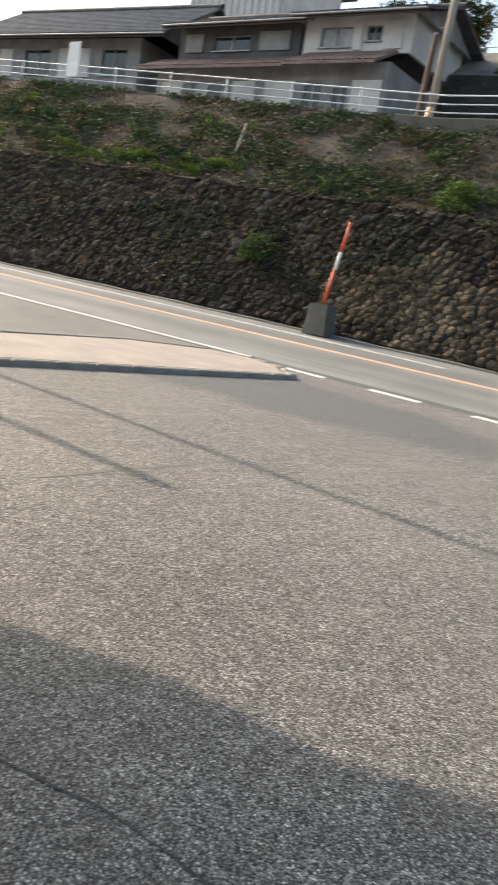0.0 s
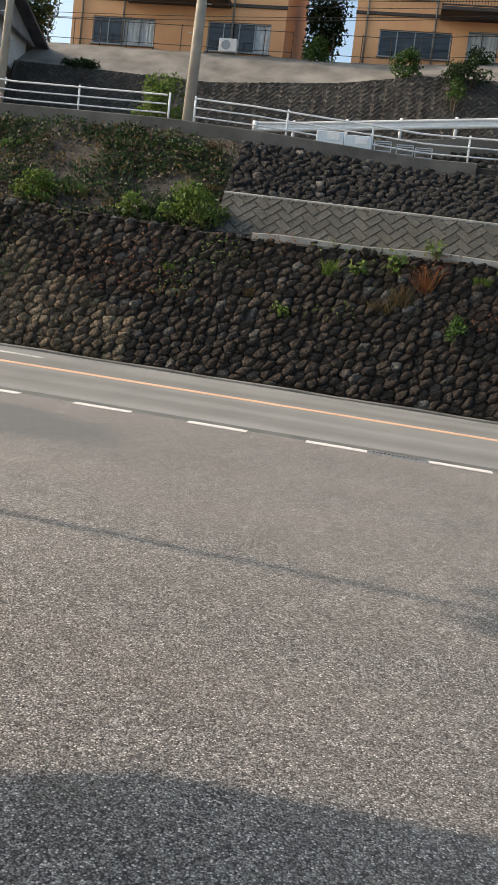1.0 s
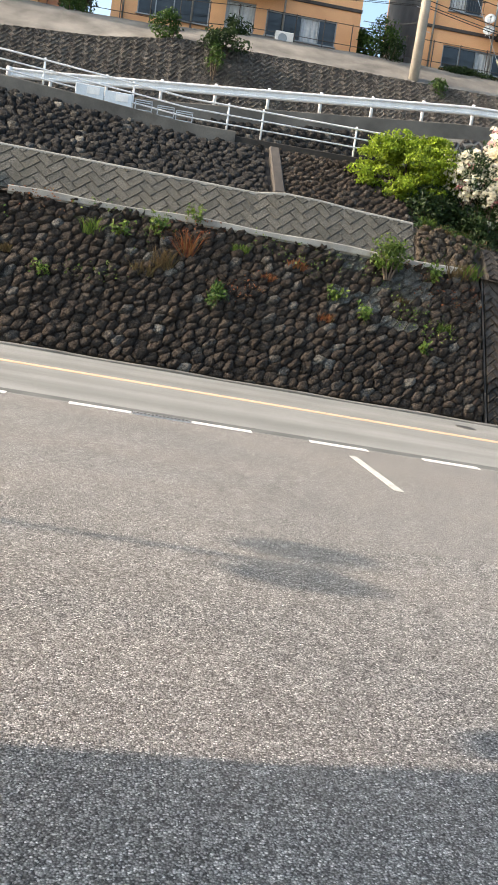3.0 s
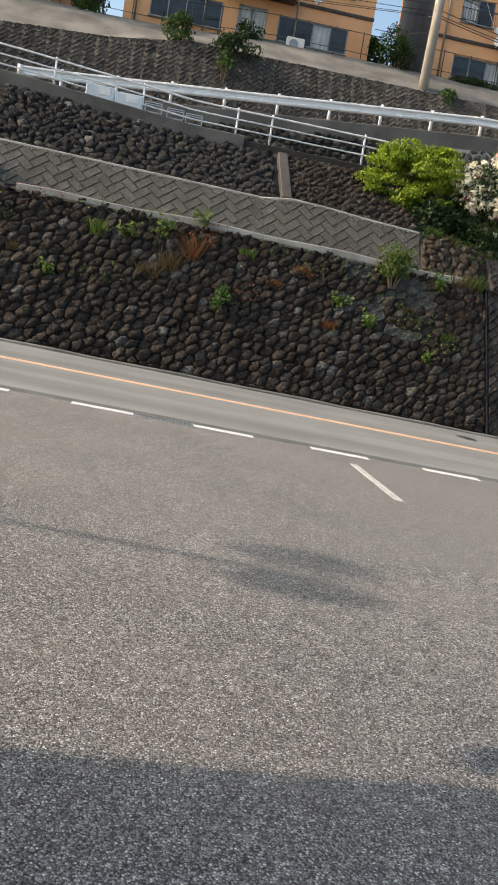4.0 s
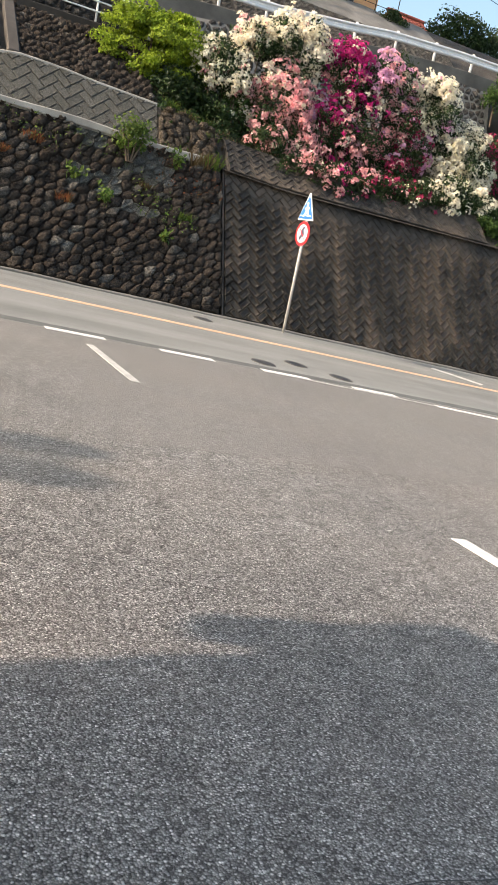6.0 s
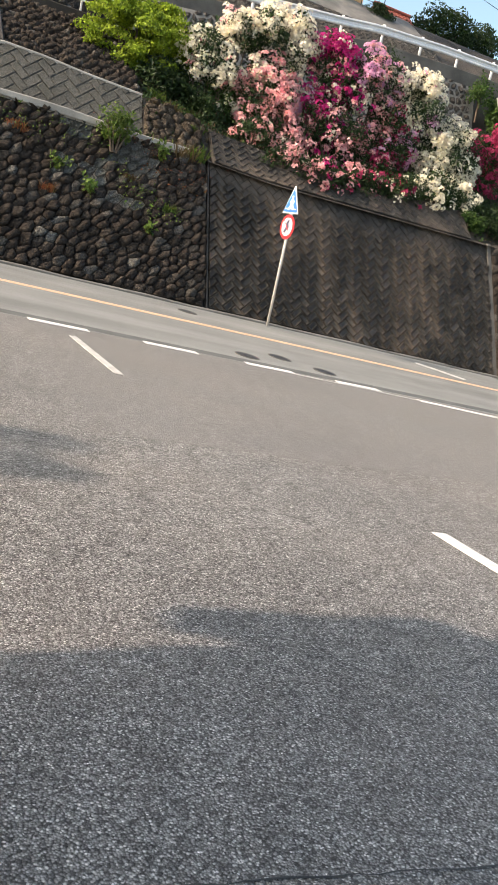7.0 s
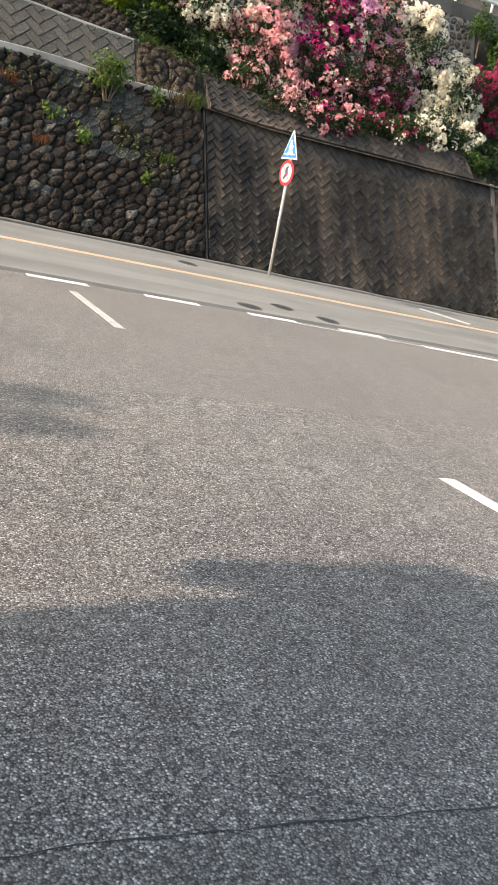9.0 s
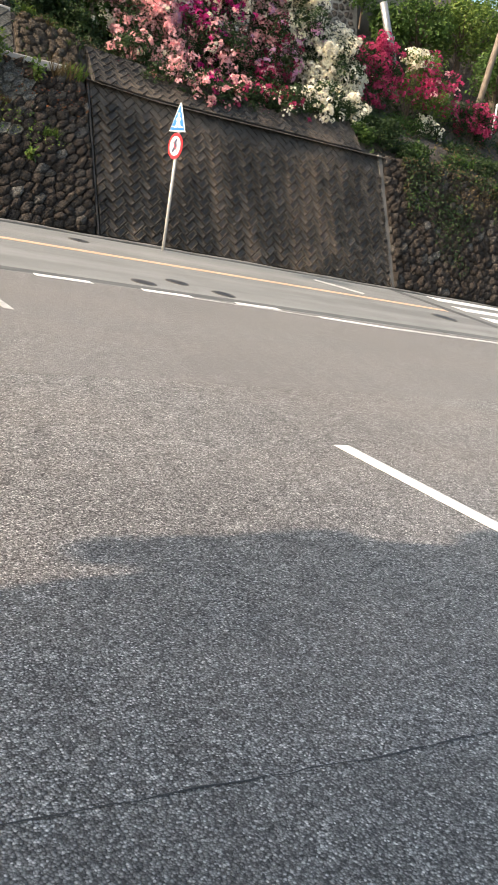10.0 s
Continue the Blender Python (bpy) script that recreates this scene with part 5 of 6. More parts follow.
# unseen post and boards, placed to cast the thin line and two-lobed shadow
s = thing("unseen_tall_sign", (-14.1, 6.62, ground_z(-14.1, 6.62)), "unseen tall thin sign post with two boards, placed to cast their shadow", "sign post")
part("post", tube((-14.1, 6.62, 0.3), (-14.1, 6.62, 9.1), 0.075, 0.06), M_METALW, s, smooth=True)
for y, dx, w in ((7.05, 0.05, 0.62), (6.3, -0.13, 0.58)):
    v, f = lathe((0, 0, 0), [(-0.04, w * 0.5), (0.04, w * 0.5), (0.05, w * 0.4)], 24)
    m = pose(-14.1 + dx, y, 9.0, 90, 0, 90)
    part("board", ([m @ q for q in v], f), M_METALW, s)
part("arm", tube((-14.1, 6.3, 9.05), (-14.1, 7.1, 9.05), 0.03), M_GALV, s)


# lampless post out of view, added for one short shadow stroke on the lot
s = thing("unseen_shadow_post", (-11.5, 5.15, ground_z(-11.5, 5.15)), "unseen plain grey steel post beside the island, added to cast a shadow", "lamp post")
part("shaft", tube((-11.5, 5.15, ground_z(-11.5, 5.15) - 0.1), (-11.5, 5.15, 4.5), 0.1, 0.08, 14), M_GALV, s, smooth=True)
part("cap", lathe((-11.5, 5.15, 4.5), [(0, 0.09), (0.05, 0.1), (0.12, 0.04)], 14), M_GALV, s)


# ---- plants ----
def leaves(spots, size, r, droop=0.3):
    """Folded leaf blades at spots of (place, outward way)."""
    verts, faces = [], []
    for p, n in spots:
        n = (n + Vector((r.gauss(0, 0.5), r.gauss(0, 0.5), r.gauss(0, 0.5) + 0.15))).normalized()
        a = n.orthogonal()
        a.rotate(Matrix.Rotation(r.uniform(0, math.tau), 3, n))
        a = (a + n * r.uniform(-0.2, 0.7)).normalized()
        b = n.cross(a).normalized()
        s = size * r.uniform(0.6, 1.35)
        k = len(verts)
        verts += [p, p + a * s * 0.5 + b * s * 0.28 + n * s * 0.1, p + a * s - n * s * droop * 0.3, p + a * s * 0.5 - b * s * 0.28 + n * s * 0.1]
        faces += [(k, k + 1, k + 2), (k, k + 2, k + 3)]
    return verts, faces


def blooms(spots, size, r):
    """Five-petalled open flowers."""
    verts, faces = [], []
    for p, n in spots:
        n = (n + Vector((r.gauss(0, 0.4), r.gauss(0, 0.4) - 0.15, r.gauss(0, 0.4)))).normalized()
        a = n.orthogonal().normalized()
        b = n.cross(a)
        s = size * r.uniform(0.7, 1.25)
        k = len(verts)
        o = r.uniform(0, math.tau)
        verts.append(p)
        for i in range(10):
            q = o + i * math.tau / 10
            d = s * (0.5 if i % 2 == 0 else 0.27)
            verts.append(p + (a * math.cos(q) + b * math.sin(q)) * d + n * s * (0.2 if i % 2 == 0 else 0.12))
        faces += [(k, k + 1 + i, k + 1 + (i + 1) % 10) for i in range(10)]
    return verts, faces


def crown(c, rad, n, r, clumps=26, depth=0.35, low=-0.75, flat=1.0, lumps=(0.22, 0.45)):
    """Spots on many clumps that make up an uneven crown: (place, outward way, clump's place)."""
    c, rad = Vector(c), Vector(rad)
    balls = []
    for _ in range(clumps):
        d = Vector((r.gauss(0, 1), r.gauss(0, 1), r.gauss(0, 1))).normalized()
        if d.z < low:
            d.z = abs(d.z)
        k = r.uniform(0.45, 0.88)
        balls.append((c + Vector((d.x * rad.x, d.y * rad.y, d.z * rad.z)) * k, r.uniform(*lumps)))
    out = []
    while len(out) < n:
        b, q = balls[r.randrange(clumps)]
        d = Vector((r.gauss(0, 1), r.gauss(0, 1) - 0.3, r.gauss(0, 1) + 0.25)).normalized()
        k = q * (1 - depth * r.random() ** 2) * r.uniform(0.85, 1.12)
        out.append((b + Vector((d.x * rad.x, d.y * rad.y, d.z * rad.z * flat)) * k, d, b))
    return out


def shrub(name, c, rad, n, size, mat, label, category, seed, colours=None, flowers=0, bloom=0.1, ground=None, clumps=26, group="", flat=1.0, lumps=(0.22, 0.45)):
    r = random.Random(seed)
    g = ground if ground is not None else c[2] - rad[2]
    t = thing(name, (c[0], c[1], g), label, category, group)
    for k in range(4):
        d = Vector((r.uniform(-0.6, 0.6) * rad[0], r.uniform(-0.5, 0.5) * rad[1], r.uniform(-0.1, 0.5) * rad[2]))
        part("stem", tube((c[0] + d.x * 0.2, c[1] + d.y * 0.2, g - 0.15), Vector(c) + d, 0.035, 0.012, 6), M_BARK, t)
    spots = crown(c, rad, n, r, clumps, flat=flat, lumps=lumps)
    part("crown", leaves([(p, d) for p, d, _ in spots], size, r), mat, t, "dense leafy crown")
    if colours:
        r2 = random.Random(seed + 50)
        tops = crown(c, [q * 1.03 for q in rad], flowers * 3, random.Random(seed), clumps, lumps=lumps)
        by = {k: [] for k, _ in colours}
        names, weights = [k for k, _ in colours], [w for _, w in colours]
        for p, d, b in tops[:flowers]:
            key = (round(b.x / 0.7), round(b.z / 0.6))
            pick = random.Random(hash(key) % 1000 + seed).choices(names, weights)[0] if r2.random() < 0.6 else r2.choices(names, weights)[0]
            out = (d + Vector((0, -0.5, 0.5))).normalized()
            for _ in range(11):
                q = (out + Vector((r2.gauss(0, 0.7), r2.gauss(0, 0.7), r2.gauss(0, 0.6)))).normalized()
                by[pick].append((p + q * 0.115, q))
        for k, some in by.items():
            if some:
                part("blossom", blooms(some, bloom, r2), BLOOM[k], t, k.replace("white", "creamy white").replace("red", "crimson") + " blossom")
    return t


def tuft(x, y, z, h, w, mat, label, seed, n=60, leafy=False, name="weed", lean=-0.3):
    """A weed on a wall or bank: arching blades, or small leaves on stems."""
    r = random.Random(seed)
    t = thing(name, (x, y, z), label, "weed", "weeds on the walls")
    if leafy:
        spots, stems = [], []
        for _ in range(max(3, n // 14)):
            tip = Vector((x + r.uniform(-w, w), y - r.uniform(0.05, 0.35) * h, z + h * r.uniform(0.45, 1.0)))
            stems.append(tube((x, y, z), tip, 0.012, 0.005, 4))
            for _ in range(14):
                spots.append((Vector((x, y, z)).lerp(tip, r.uniform(0.3, 1.05)) + Vector((r.gauss(0, 0.05), r.gauss(0, 0.05), r.gauss(0, 0.05))), Vector((r.gauss(0, 1), -0.8, 0.6))))
        part("stalk", joined(stems), mat, t)
        part("foliage", leaves(spots, 0.1 + 0.05 * h, r), mat, t)
    else:
        verts, faces = [], []
        for _ in range(n):
            a = Vector((x + r.uniform(-w, w) * 0.6, y + r.uniform(-0.05, 0.05), z - 0.03))
            d = Vector((r.gauss(0, 0.35), lean + r.gauss(0, 0.25), 1)).normalized()
            l = h * r.uniform(0.5, 1.1)
            side = Vector((r.uniform(0.006, 0.014), r.uniform(-0.006, 0.006), 0))
            k = len(verts)
            mid, tip = a + d * l * 0.6, a + d * l + Vector((d.x * 0.25, d.y * 0.4, -0.18)) * l
            verts += [a - side, a + side, mid + side * 0.8, mid - side * 0.8, tip]
            faces += [(k, k + 1, k + 2, k + 3), (k + 3, k + 2, k + 4)]
        part("foliage", (verts, faces), mat, t)
    return t


# lime-green shrub and the dark one under it
shrub("shrub", (7.15, 25.0, 6.9), (1.8, 1.35, 1.42), 24000, 0.1, M_LIME, "rounded lime-green leafy shrub by the fence's end", "shrub", 11, ground=5.6, clumps=130, flat=0.42, lumps=(0.12, 0.27))
shrub("shrub", (8.0, 24.3, 6.0), (1.1, 0.8, 0.7), 2600, 0.12, M_DEEP, "low dark green shrub under the azaleas", "shrub", 12, ground=5.0)

AZ = [
    ((8.9, 24.3, 7.0), (0.95, 0.8, 0.85), M_DEEP, [("white", 8), ("pink", 1)], "creamy white flowering azalea bush beside the lime shrub", 1.0),
    ((9.9, 24.5, 7.95), (0.8, 0.7, 0.6), M_DEEP, [("pink", 5), ("white", 4)], "pale pink and cream flowering azalea bush", 1.0),
    ((11.15, 24.5, 8.1), (1.25, 0.9, 1.0), M_DEEP, [("white", 12), ("pink", 1)], "cream flowering azalea bush", 1.1),
    ((9.4, 24.1, 6.65), (0.8, 0.6, 0.45), M_DEEP, [("white", 6), ("pink", 2)], "small cream azalea bush with pink sprays", 0.9),
    ((10.9, 24.1, 6.35), (1.2, 0.9, 1.2), M_DEEP, [("pink", 12), ("white", 1)], "salmon-pink flowering azalea bush", 1.0),
    ((9.6, 24.2, 5.85), (0.95, 0.7, 0.75), M_GREEN, [("white", 4), ("pink", 1)], "green azalea bush with a few cream flowers", 0.2),
    ((12.9, 24.5, 8.2), (0.95, 0.8, 0.8), M_DEEP, [("magenta", 6), ("white", 2), ("pink", 2)], "magenta flowering azalea bush", 0.9),
    ((13.3, 24.3, 7.3), (1.0, 0.9, 0.9), M_DEEP, [("magenta", 3), ("pink", 4), ("white", 4)], "azalea bush with magenta, pink and white flowers", 0.85),
    ((12.7, 24.2, 6.4), (1.0, 0.8, 0.75), M_DEEP, [("magenta", 5), ("lilac", 2), ("white", 3)], "purple-magenta flowering azalea bush", 0.65),
    ((14.6, 24.5, 7.75), (1.1, 0.9, 1.15), M_DEEP, [("pink", 4), ("lilac", 4), ("white", 3)], "pale pink and lilac flowering azalea bush", 0.95),
    ((11.5, 23.8, 5.4), (1.15, 0.8, 0.75), M_DEEP, [("pink", 8), ("white", 1)], "pink flowering azalea bush hanging low", 0.75),
    ((13.4, 23.8, 5.6), (1.35, 0.8, 1.05), M_DEEP, [("pink", 5), ("magenta", 2), ("lilac", 1)], "dark azalea bush with scattered pink and magenta flowers", 0.5),
    ((15.2, 24.1, 6.2), (1.05, 0.8, 1.25), M_DEEP, [("red", 4), ("lilac", 2), ("pink", 2)], "dark azalea bush with scattered crimson and pale flowers", 0.5),
    ((14.9, 23.7, 5.1), (1.2, 0.7, 0.8), M_DEEP, [("red", 4), ("pink", 2)], "dark azalea bush with dull red flowers", 0.4),
    ((16.4, 24.4, 7.5), (1.1, 0.9, 1.15), M_DEEP, [("white", 14), ("lilac", 1)], "white flowering azalea bush", 1.5),
    ((17.8, 24.1, 6.2), (1.3, 0.9, 1.3), M_DEEP, [("white", 9)], "white flowering azalea bush reaching down the bank", 1.15),
    ((19.9, 24.6, 6.7), (1.05, 0.9, 1.25), M_DEEP, [("red", 9)], "crimson flowering azalea bush", 0.8),
    ((22.4, 24.6, 6.6), (1.5, 1.0, 1.15), M_WEED, [("red", 5), ("pink", 1)], "green azalea bush with scattered red flowers", 0.32),
    ((21.6, 24.5, 7.5), (0.6, 0.5, 0.35), M_WEED, [("white", 5)], "small azalea top with cream flowers", 0.8),
    ((22.4, 24.2, 5.3), (0.8, 0.6, 0.42), M_DEEP, [("white", 5)], "low azalea spray with white flowers", 0.6),
    ((25.1, 24.6, 6.0), (1.2, 0.8, 0.8), M_DEEP, [("red", 5)], "low crimson azalea bush", 0.45),
]
# sprays that hang over the block tier
AZ += [
    ((10.25, 23.0, 5.15), (0.8, 0.55, 0.5), M_DEEP, [("pink", 4), ("white", 1)], "dark azalea spray with a few pink flowers", 0.3),
    ((11.3, 22.6, 4.6), (0.95, 0.6, 0.55), M_DEEP, [("pink", 6), ("white", 1)], "pink azalea spray hanging over the block tier", 0.55),
    ((12.5, 22.5, 4.45), (1.05, 0.6, 0.6), M_DEEP, [("pink", 5), ("magenta", 2)], "dark azalea spray with pink flowers over the block tier", 0.4),
    ((13.8, 22.55, 4.5), (1.05, 0.6, 0.6), M_DEEP, [("red", 3), ("pink", 3)], "dark azalea spray with dull red flowers over the block tier", 0.35),
    ((15.2, 22.65, 4.7), (1.05, 0.6, 0.6), M_DEEP, [("red", 2), ("white", 2)], "dark azalea spray over the block tier", 0.2),
    ((16.7, 22.9, 4.95), (1.1, 0.6, 0.7), M_DEEP, [("white", 5)], "white azalea spray hanging over the block tier", 0.5),
    ((17.9, 23.0, 4.9), (0.9, 0.6, 0.6), M_DEEP, [("white", 5)], "white azalea spray at the tier's end", 0.45),
]
for i, (c, rad, mat, colours, label, flowers) in enumerate(AZ):
    area = rad[0] * rad[2]
    shrub("azalea", c, rad, int(2600 * area), 0.095, mat, label, "azalea", 20 + i, colours, int(flowers * (340 if colours[0][0] == "white" else 310) * area), 0.1, ground=land_z(c[0], c[1]), clumps=34, group="azaleas on the bank", lumps=(0.2, 0.4))
for i, (x, y, z, w, hh, mat) in enumerate(((21.1, 24.0, 4.95, 1.3, 0.8, M_GREEN), (19.2, 23.6, 4.9, 0.8, 0.5, M_DEEP), (9.0, 23.8, 5.4, 0.7, 0.5, M_DEEP), (23.6, 23.6, 4.5, 1.2, 0.5, M_DEEP))):
    shrub("shrub", (x, y, z), (w, 0.6, hh), 1700, 0.1, mat, "low dark green undergrowth on the bank", "shrub", 60 + i, ground=z - hh)
shrub("shrub", (21.3, 21.4, 2.6), (0.5, 0.35, 0.6), 700, 0.11, M_GREEN, "small green shrub growing out of the stone wall", "shrub", 70, ground=2.0)
for i, (x, y, z, a, b) in enumerate(((18.1, 22.5, 4.35, 0.6, 0.45), (19.0, 22.5, 4.5, 0.9, 0.6), (20.3, 22.3, 4.0, 0.7, 0.6), (21.0, 22.0, 3.4, 0.45, 0.6), (22.6, 22.6, 4.1, 0.9, 0.4), (24.2, 22.8, 4.2, 1.0, 0.4))):
    shrub("shrub", (x, y, z), (a, 0.45, b), int(2400 * a), 0.095, M_DEEP if i % 2 else M_GREEN, "green creeper hanging over the wall's end", "shrub", 170 + i, ground=z - b, group="creepers at the wall's end")
shrub("shrub", (20.2, 22.2, 4.1), (0.9, 0.5, 0.5), 1200, 0.1, M_DEEP, "dark green creeper hanging over the wall", "shrub", 71, ground=3.6)
shrub("shrub", (5.95, 21.25, 4.1), (0.55, 0.35, 0.5), 900, 0.1, M_WEED, "small green shrub growing on the stone wall's ledge", "shrub", 72, ground=3.7)
shrub("shrub", (1.67, 20.6, 2.5), (0.3, 0.25, 0.35), 420, 0.09, M_GREEN, "small green shrub growing out of the stone wall", "shrub", 73, ground=2.2)
shrub("shrub", (-14.85, 20.5, 3.15), (0.55, 0.35, 0.5), 700, 0.1, M_GREEN, "small green shrub growing out of the stone wall", "shrub", 74, ground=2.7)
shrub("shrub", (-5.3, 22.2, 5.0), (0.95, 0.5, 0.6), 1700, 0.11, M_WEED, "bright green leafy weeds on the wall's top", "shrub", 75, ground=4.4)
shrub("shrub", (-9.7, 22.4, 5.2), (0.7, 0.5, 0.5), 900, 0.11, M_WEED, "bright green leafy weeds on the wall's top", "shrub", 76, ground=4.6)
shrub("shrub", (-7.0, 22.3, 4.9), (0.5, 0.4, 0.4), 600, 0.1, M_WEED, "bright green leafy weeds on the wall's top", "shrub", 77, ground=4.5)
shrub("shrub", (-8.3, 28.6, 9.3), (1.1, 0.8, 0.85), 1900, 0.13, M_WEED, "yellow-green shrub behind the pipe fence", "shrub", 78, ground=8.3)
for i, (x, y, z, a, b, mat) in enumerate(((-0.5, 35.7, 13.3, 0.75, 0.7, M_GREEN), (1.75, 35.2, 13.0, 1.0, 0.55, M_DEEP), (1.5, 34.8, 12.1, 0.35, 0.7, M_GREEN), (2.4, 38.0, 14.6, 0.6, 0.6, M_DEEP), (-4.4, 38.4, 14.5, 0.9, 0.7, M_GREEN), (8.9, 38.5, 15.5, 0.95, 1.0, M_GREEN), (9.2, 38.2, 14.9, 0.7, 0.8, M_DEEP), (10.8, 35.4, 12.6, 0.5, 0.6, M_GREEN), (16.5, 38.0, 14.7, 1.3, 0.5, M_DEEP), (21.9, 37.6, 14.2, 1.0, 0.5, M_DEEP), (12.8, 38.2, 14.5, 1.6, 0.25, M_DEEP), (-14, 35.6, 12.6, 0.8, 0.2, M_DEEP), (24.0, 31.2, 10.6, 0.6, 0.9, M_GREEN))):
    shrub("shrub", (x, y, z), (a, 0.5, b), int(1500 * a), 0.12, mat, "leafy green shrub on the terrace's edge", "shrub", 80 + i, ground=z - b, group="terrace shrubs")

WEEDS = [(5.42, 2.5, 0.5, 0.22, M_WEED, 1), (-0.7, 3.75, 0.45, 0.3, M_WEED, 1), (0.3, 3.1, 0.75, 0.4, M_DRY, 0), (0.85, 3.5, 0.9, 0.2, M_RUST, 0), (-2.48, 2.55, 0.25, 0.2, M_WEED, 1), (3.62, 3.6, 0.35, 0.35, M_RUST, 0), (2.17, 3.8, 0.35, 0.3, M_WEED, 0),
         (1.1, 4.35, 0.4, 0.35, M_WEED, 1), (6.93, 2.0, 0.3, 0.12, M_WEED, 1), (7.2, 3.75, 0.5, 0.25, M_WEED, 1), (7.9, 3.95, 0.7, 0.4, M_DRY, 0), (8.2, 4.0, 0.6, 0.4, M_WEED, 0), (-1.5, 3.7, 0.6, 0.3, M_WEED, 0), (0.05, 3.9, 0.6, 0.25, M_WEED, 1),
         (-0.2, 2.9, 0.5, 0.5, M_DRY, 0), (4.4, 2.4, 0.35, 0.3, M_RUST, 0), (2.9, 3.2, 0.3, 0.3, M_RUST, 0), (6.4, 3.1, 0.3, 0.25, M_DRY, 0), (4.6, 2.95, 0.35, 0.25, M_WEED, 1), (-3.4, 3.0, 0.3, 0.2, M_DRY, 0), (-5.5, 3.4, 0.3, 0.25, M_WEED, 0), (7.5, 2.6, 0.3, 0.3, M_WEED, 0)]
for i, (x, z, hh, w, mat, leafy) in enumerate(WEEDS):
    k = (z - foot(x)) / (z_low(x) - foot(x))
    y = Y_WALL + (Y_TOP - Y_WALL) * min(1.0, k) - 0.12
    name = {"weed_leaves": "small bright green weed", "dry_grass": "dry straw-coloured tuft of grass", "rusty_weed": "withered rust-brown weed"}[mat.name]
    tuft(x, y, z - 0.12, hh, w, mat, name + " growing between the wall stones", 200 + i, 70, bool(leafy))
for i in range(70):
    r = random.Random(400 + i)
    x = r.uniform(-42, -5)
    y = r.uniform(22.3, 25.6)
    mat = r.choice([M_WEED, M_GREEN, M_GREEN, M_DEEP, M_DRY])
    tuft(x, y, land_z(x, y), r.uniform(0.3, 0.7), r.uniform(0.25, 0.6), mat, "straggling weeds on the earth bank", 300 + i, 60, r.random() < 0.5)
for i in range(18):
    r = random.Random(500 + i)
    x, y = -26 + 0.45 * i, r.uniform(22.2, 22.9)
    tuft(x, y, land_z(x, y), r.uniform(0.3, 0.55), 0.45, M_WEED, "bright green grass along the wall's top", 520 + i, 120)
for i in range(22):
    r = random.Random(600 + i)
    x, y = r.uniform(7.2, 10), r.uniform(22.2, 23.6)
    tuft(x, y, land_z(x, y), r.uniform(0.15, 0.4), 0.3, r.choice([M_DRY, M_WEED, M_DRY]), "thin grass on the dry bank", 620 + i, 50)


def tree(x, y, z, h, rad, n, mat, label, seed, size=0.2, clumps=40):
    r = random.Random(seed)
    t = thing("tree", (x, y, z), label, "tree", "trees behind the lane")
    c = Vector((x, y, z + h - rad[2]))
    limbs = [tube((x, y, z - 0.2), (x + r.uniform(-0.2, 0.2), y, c.z), 0.2, 0.1, 10)]
    for _ in range(9):
        d = Vector((r.uniform(-0.7, 0.7) * rad[0], r.uniform(-0.7, 0.7) * rad[1], r.uniform(-0.3, 0.6) * rad[2]))
        limbs.append(tube((x, y, c.z - rad[2] * r.uniform(0.3, 0.8)), c + d, 0.07, 0.02, 6))
    part("trunk", joined(limbs), M_BARK, t)
    part("crown", leaves([(p, d) for p, d, _ in crown(c, rad, n, r, clumps)], size, r), mat, t)


tree(-20.3, 42, 10.5, 8.6, (2.1, 1.8, 2.6), 5000, M_DEEP, "dark evergreen tree behind the houses", 901)
tree(-24.5, 44, 11.0, 8.2, (2.6, 2.0, 2.2), 5000, M_DEEP, "dark evergreen tree behind the houses", 902)
tree(-4.7, 43, 14.4, 5.2, (1.1, 1.1, 2.4), 3000, M_DEEP, "dark narrow tree between the flats", 903)
tree(30.6, 45, 14.6, 4.1, (2.0, 1.6, 1.6), 4000, M_DEEP, "dark round-topped tree beyond the guardrail", 904, clumps=50)
tree(33.4, 45.5, 14.6, 3.9, (2.0, 1.6, 1.6), 4000, M_DEEP, "dark round-topped tree beyond the guardrail", 905, clumps=50)
tree(8.8, 44, 14.6, 3.2, (1.2, 1.1, 1.3), 2500, M_GREEN, "green garden tree between the flats", 906)
for i, (x, y, z, hh, rad, mat) in enumerate(((26.8, 30.5, 8.0, 3.6, (1.5, 1.2, 1.4), M_GREEN), (29.3, 30.5, 7.6, 4.6, (1.8, 1.4, 1.7), M_WEED), (31.5, 29.5, 7.2, 4.8, (1.9, 1.4, 1.9), M_WEED), (29.0, 27.5, 6.8, 2.8, (1.6, 1.2, 1.2), M_GREEN), (33.5, 32.0, 8.5, 5.5, (2.2, 1.6, 2.2), M_GREEN), (25.2, 31.0, 8.6, 2.2, (0.9, 0.9, 0.9), M_GREEN))):
    tree(x, y, z, hh, rad, 3600, mat, "light green broadleaf tree on the slope", 910 + i, 0.17)

# ---- pieces of the walls ----
def lay(parent, outlines, shape, place, normal, depth, mat, mat_j, near, name, label_rest, most=290):
    """The nearest pieces are objects of their own, the rest one mesh."""
    own, rest = [], []
    for poly in outlines:
        (own if near[0] <= sum(p[0] for p in poly) / len(poly) <= near[1] and len(own) < most else rest).append(poly)
    for poly in own:
        part(name, shape(poly, place, normal, depth, rng), mat, parent, smooth=shape is bulge)
    if rest:
        ob = part(name + "_rest", joined([shape(p, place, normal, depth, rng) for p in rest]), mat_j, parent, label_rest, shape is bulge)
        ob["kind"] = "stuff"


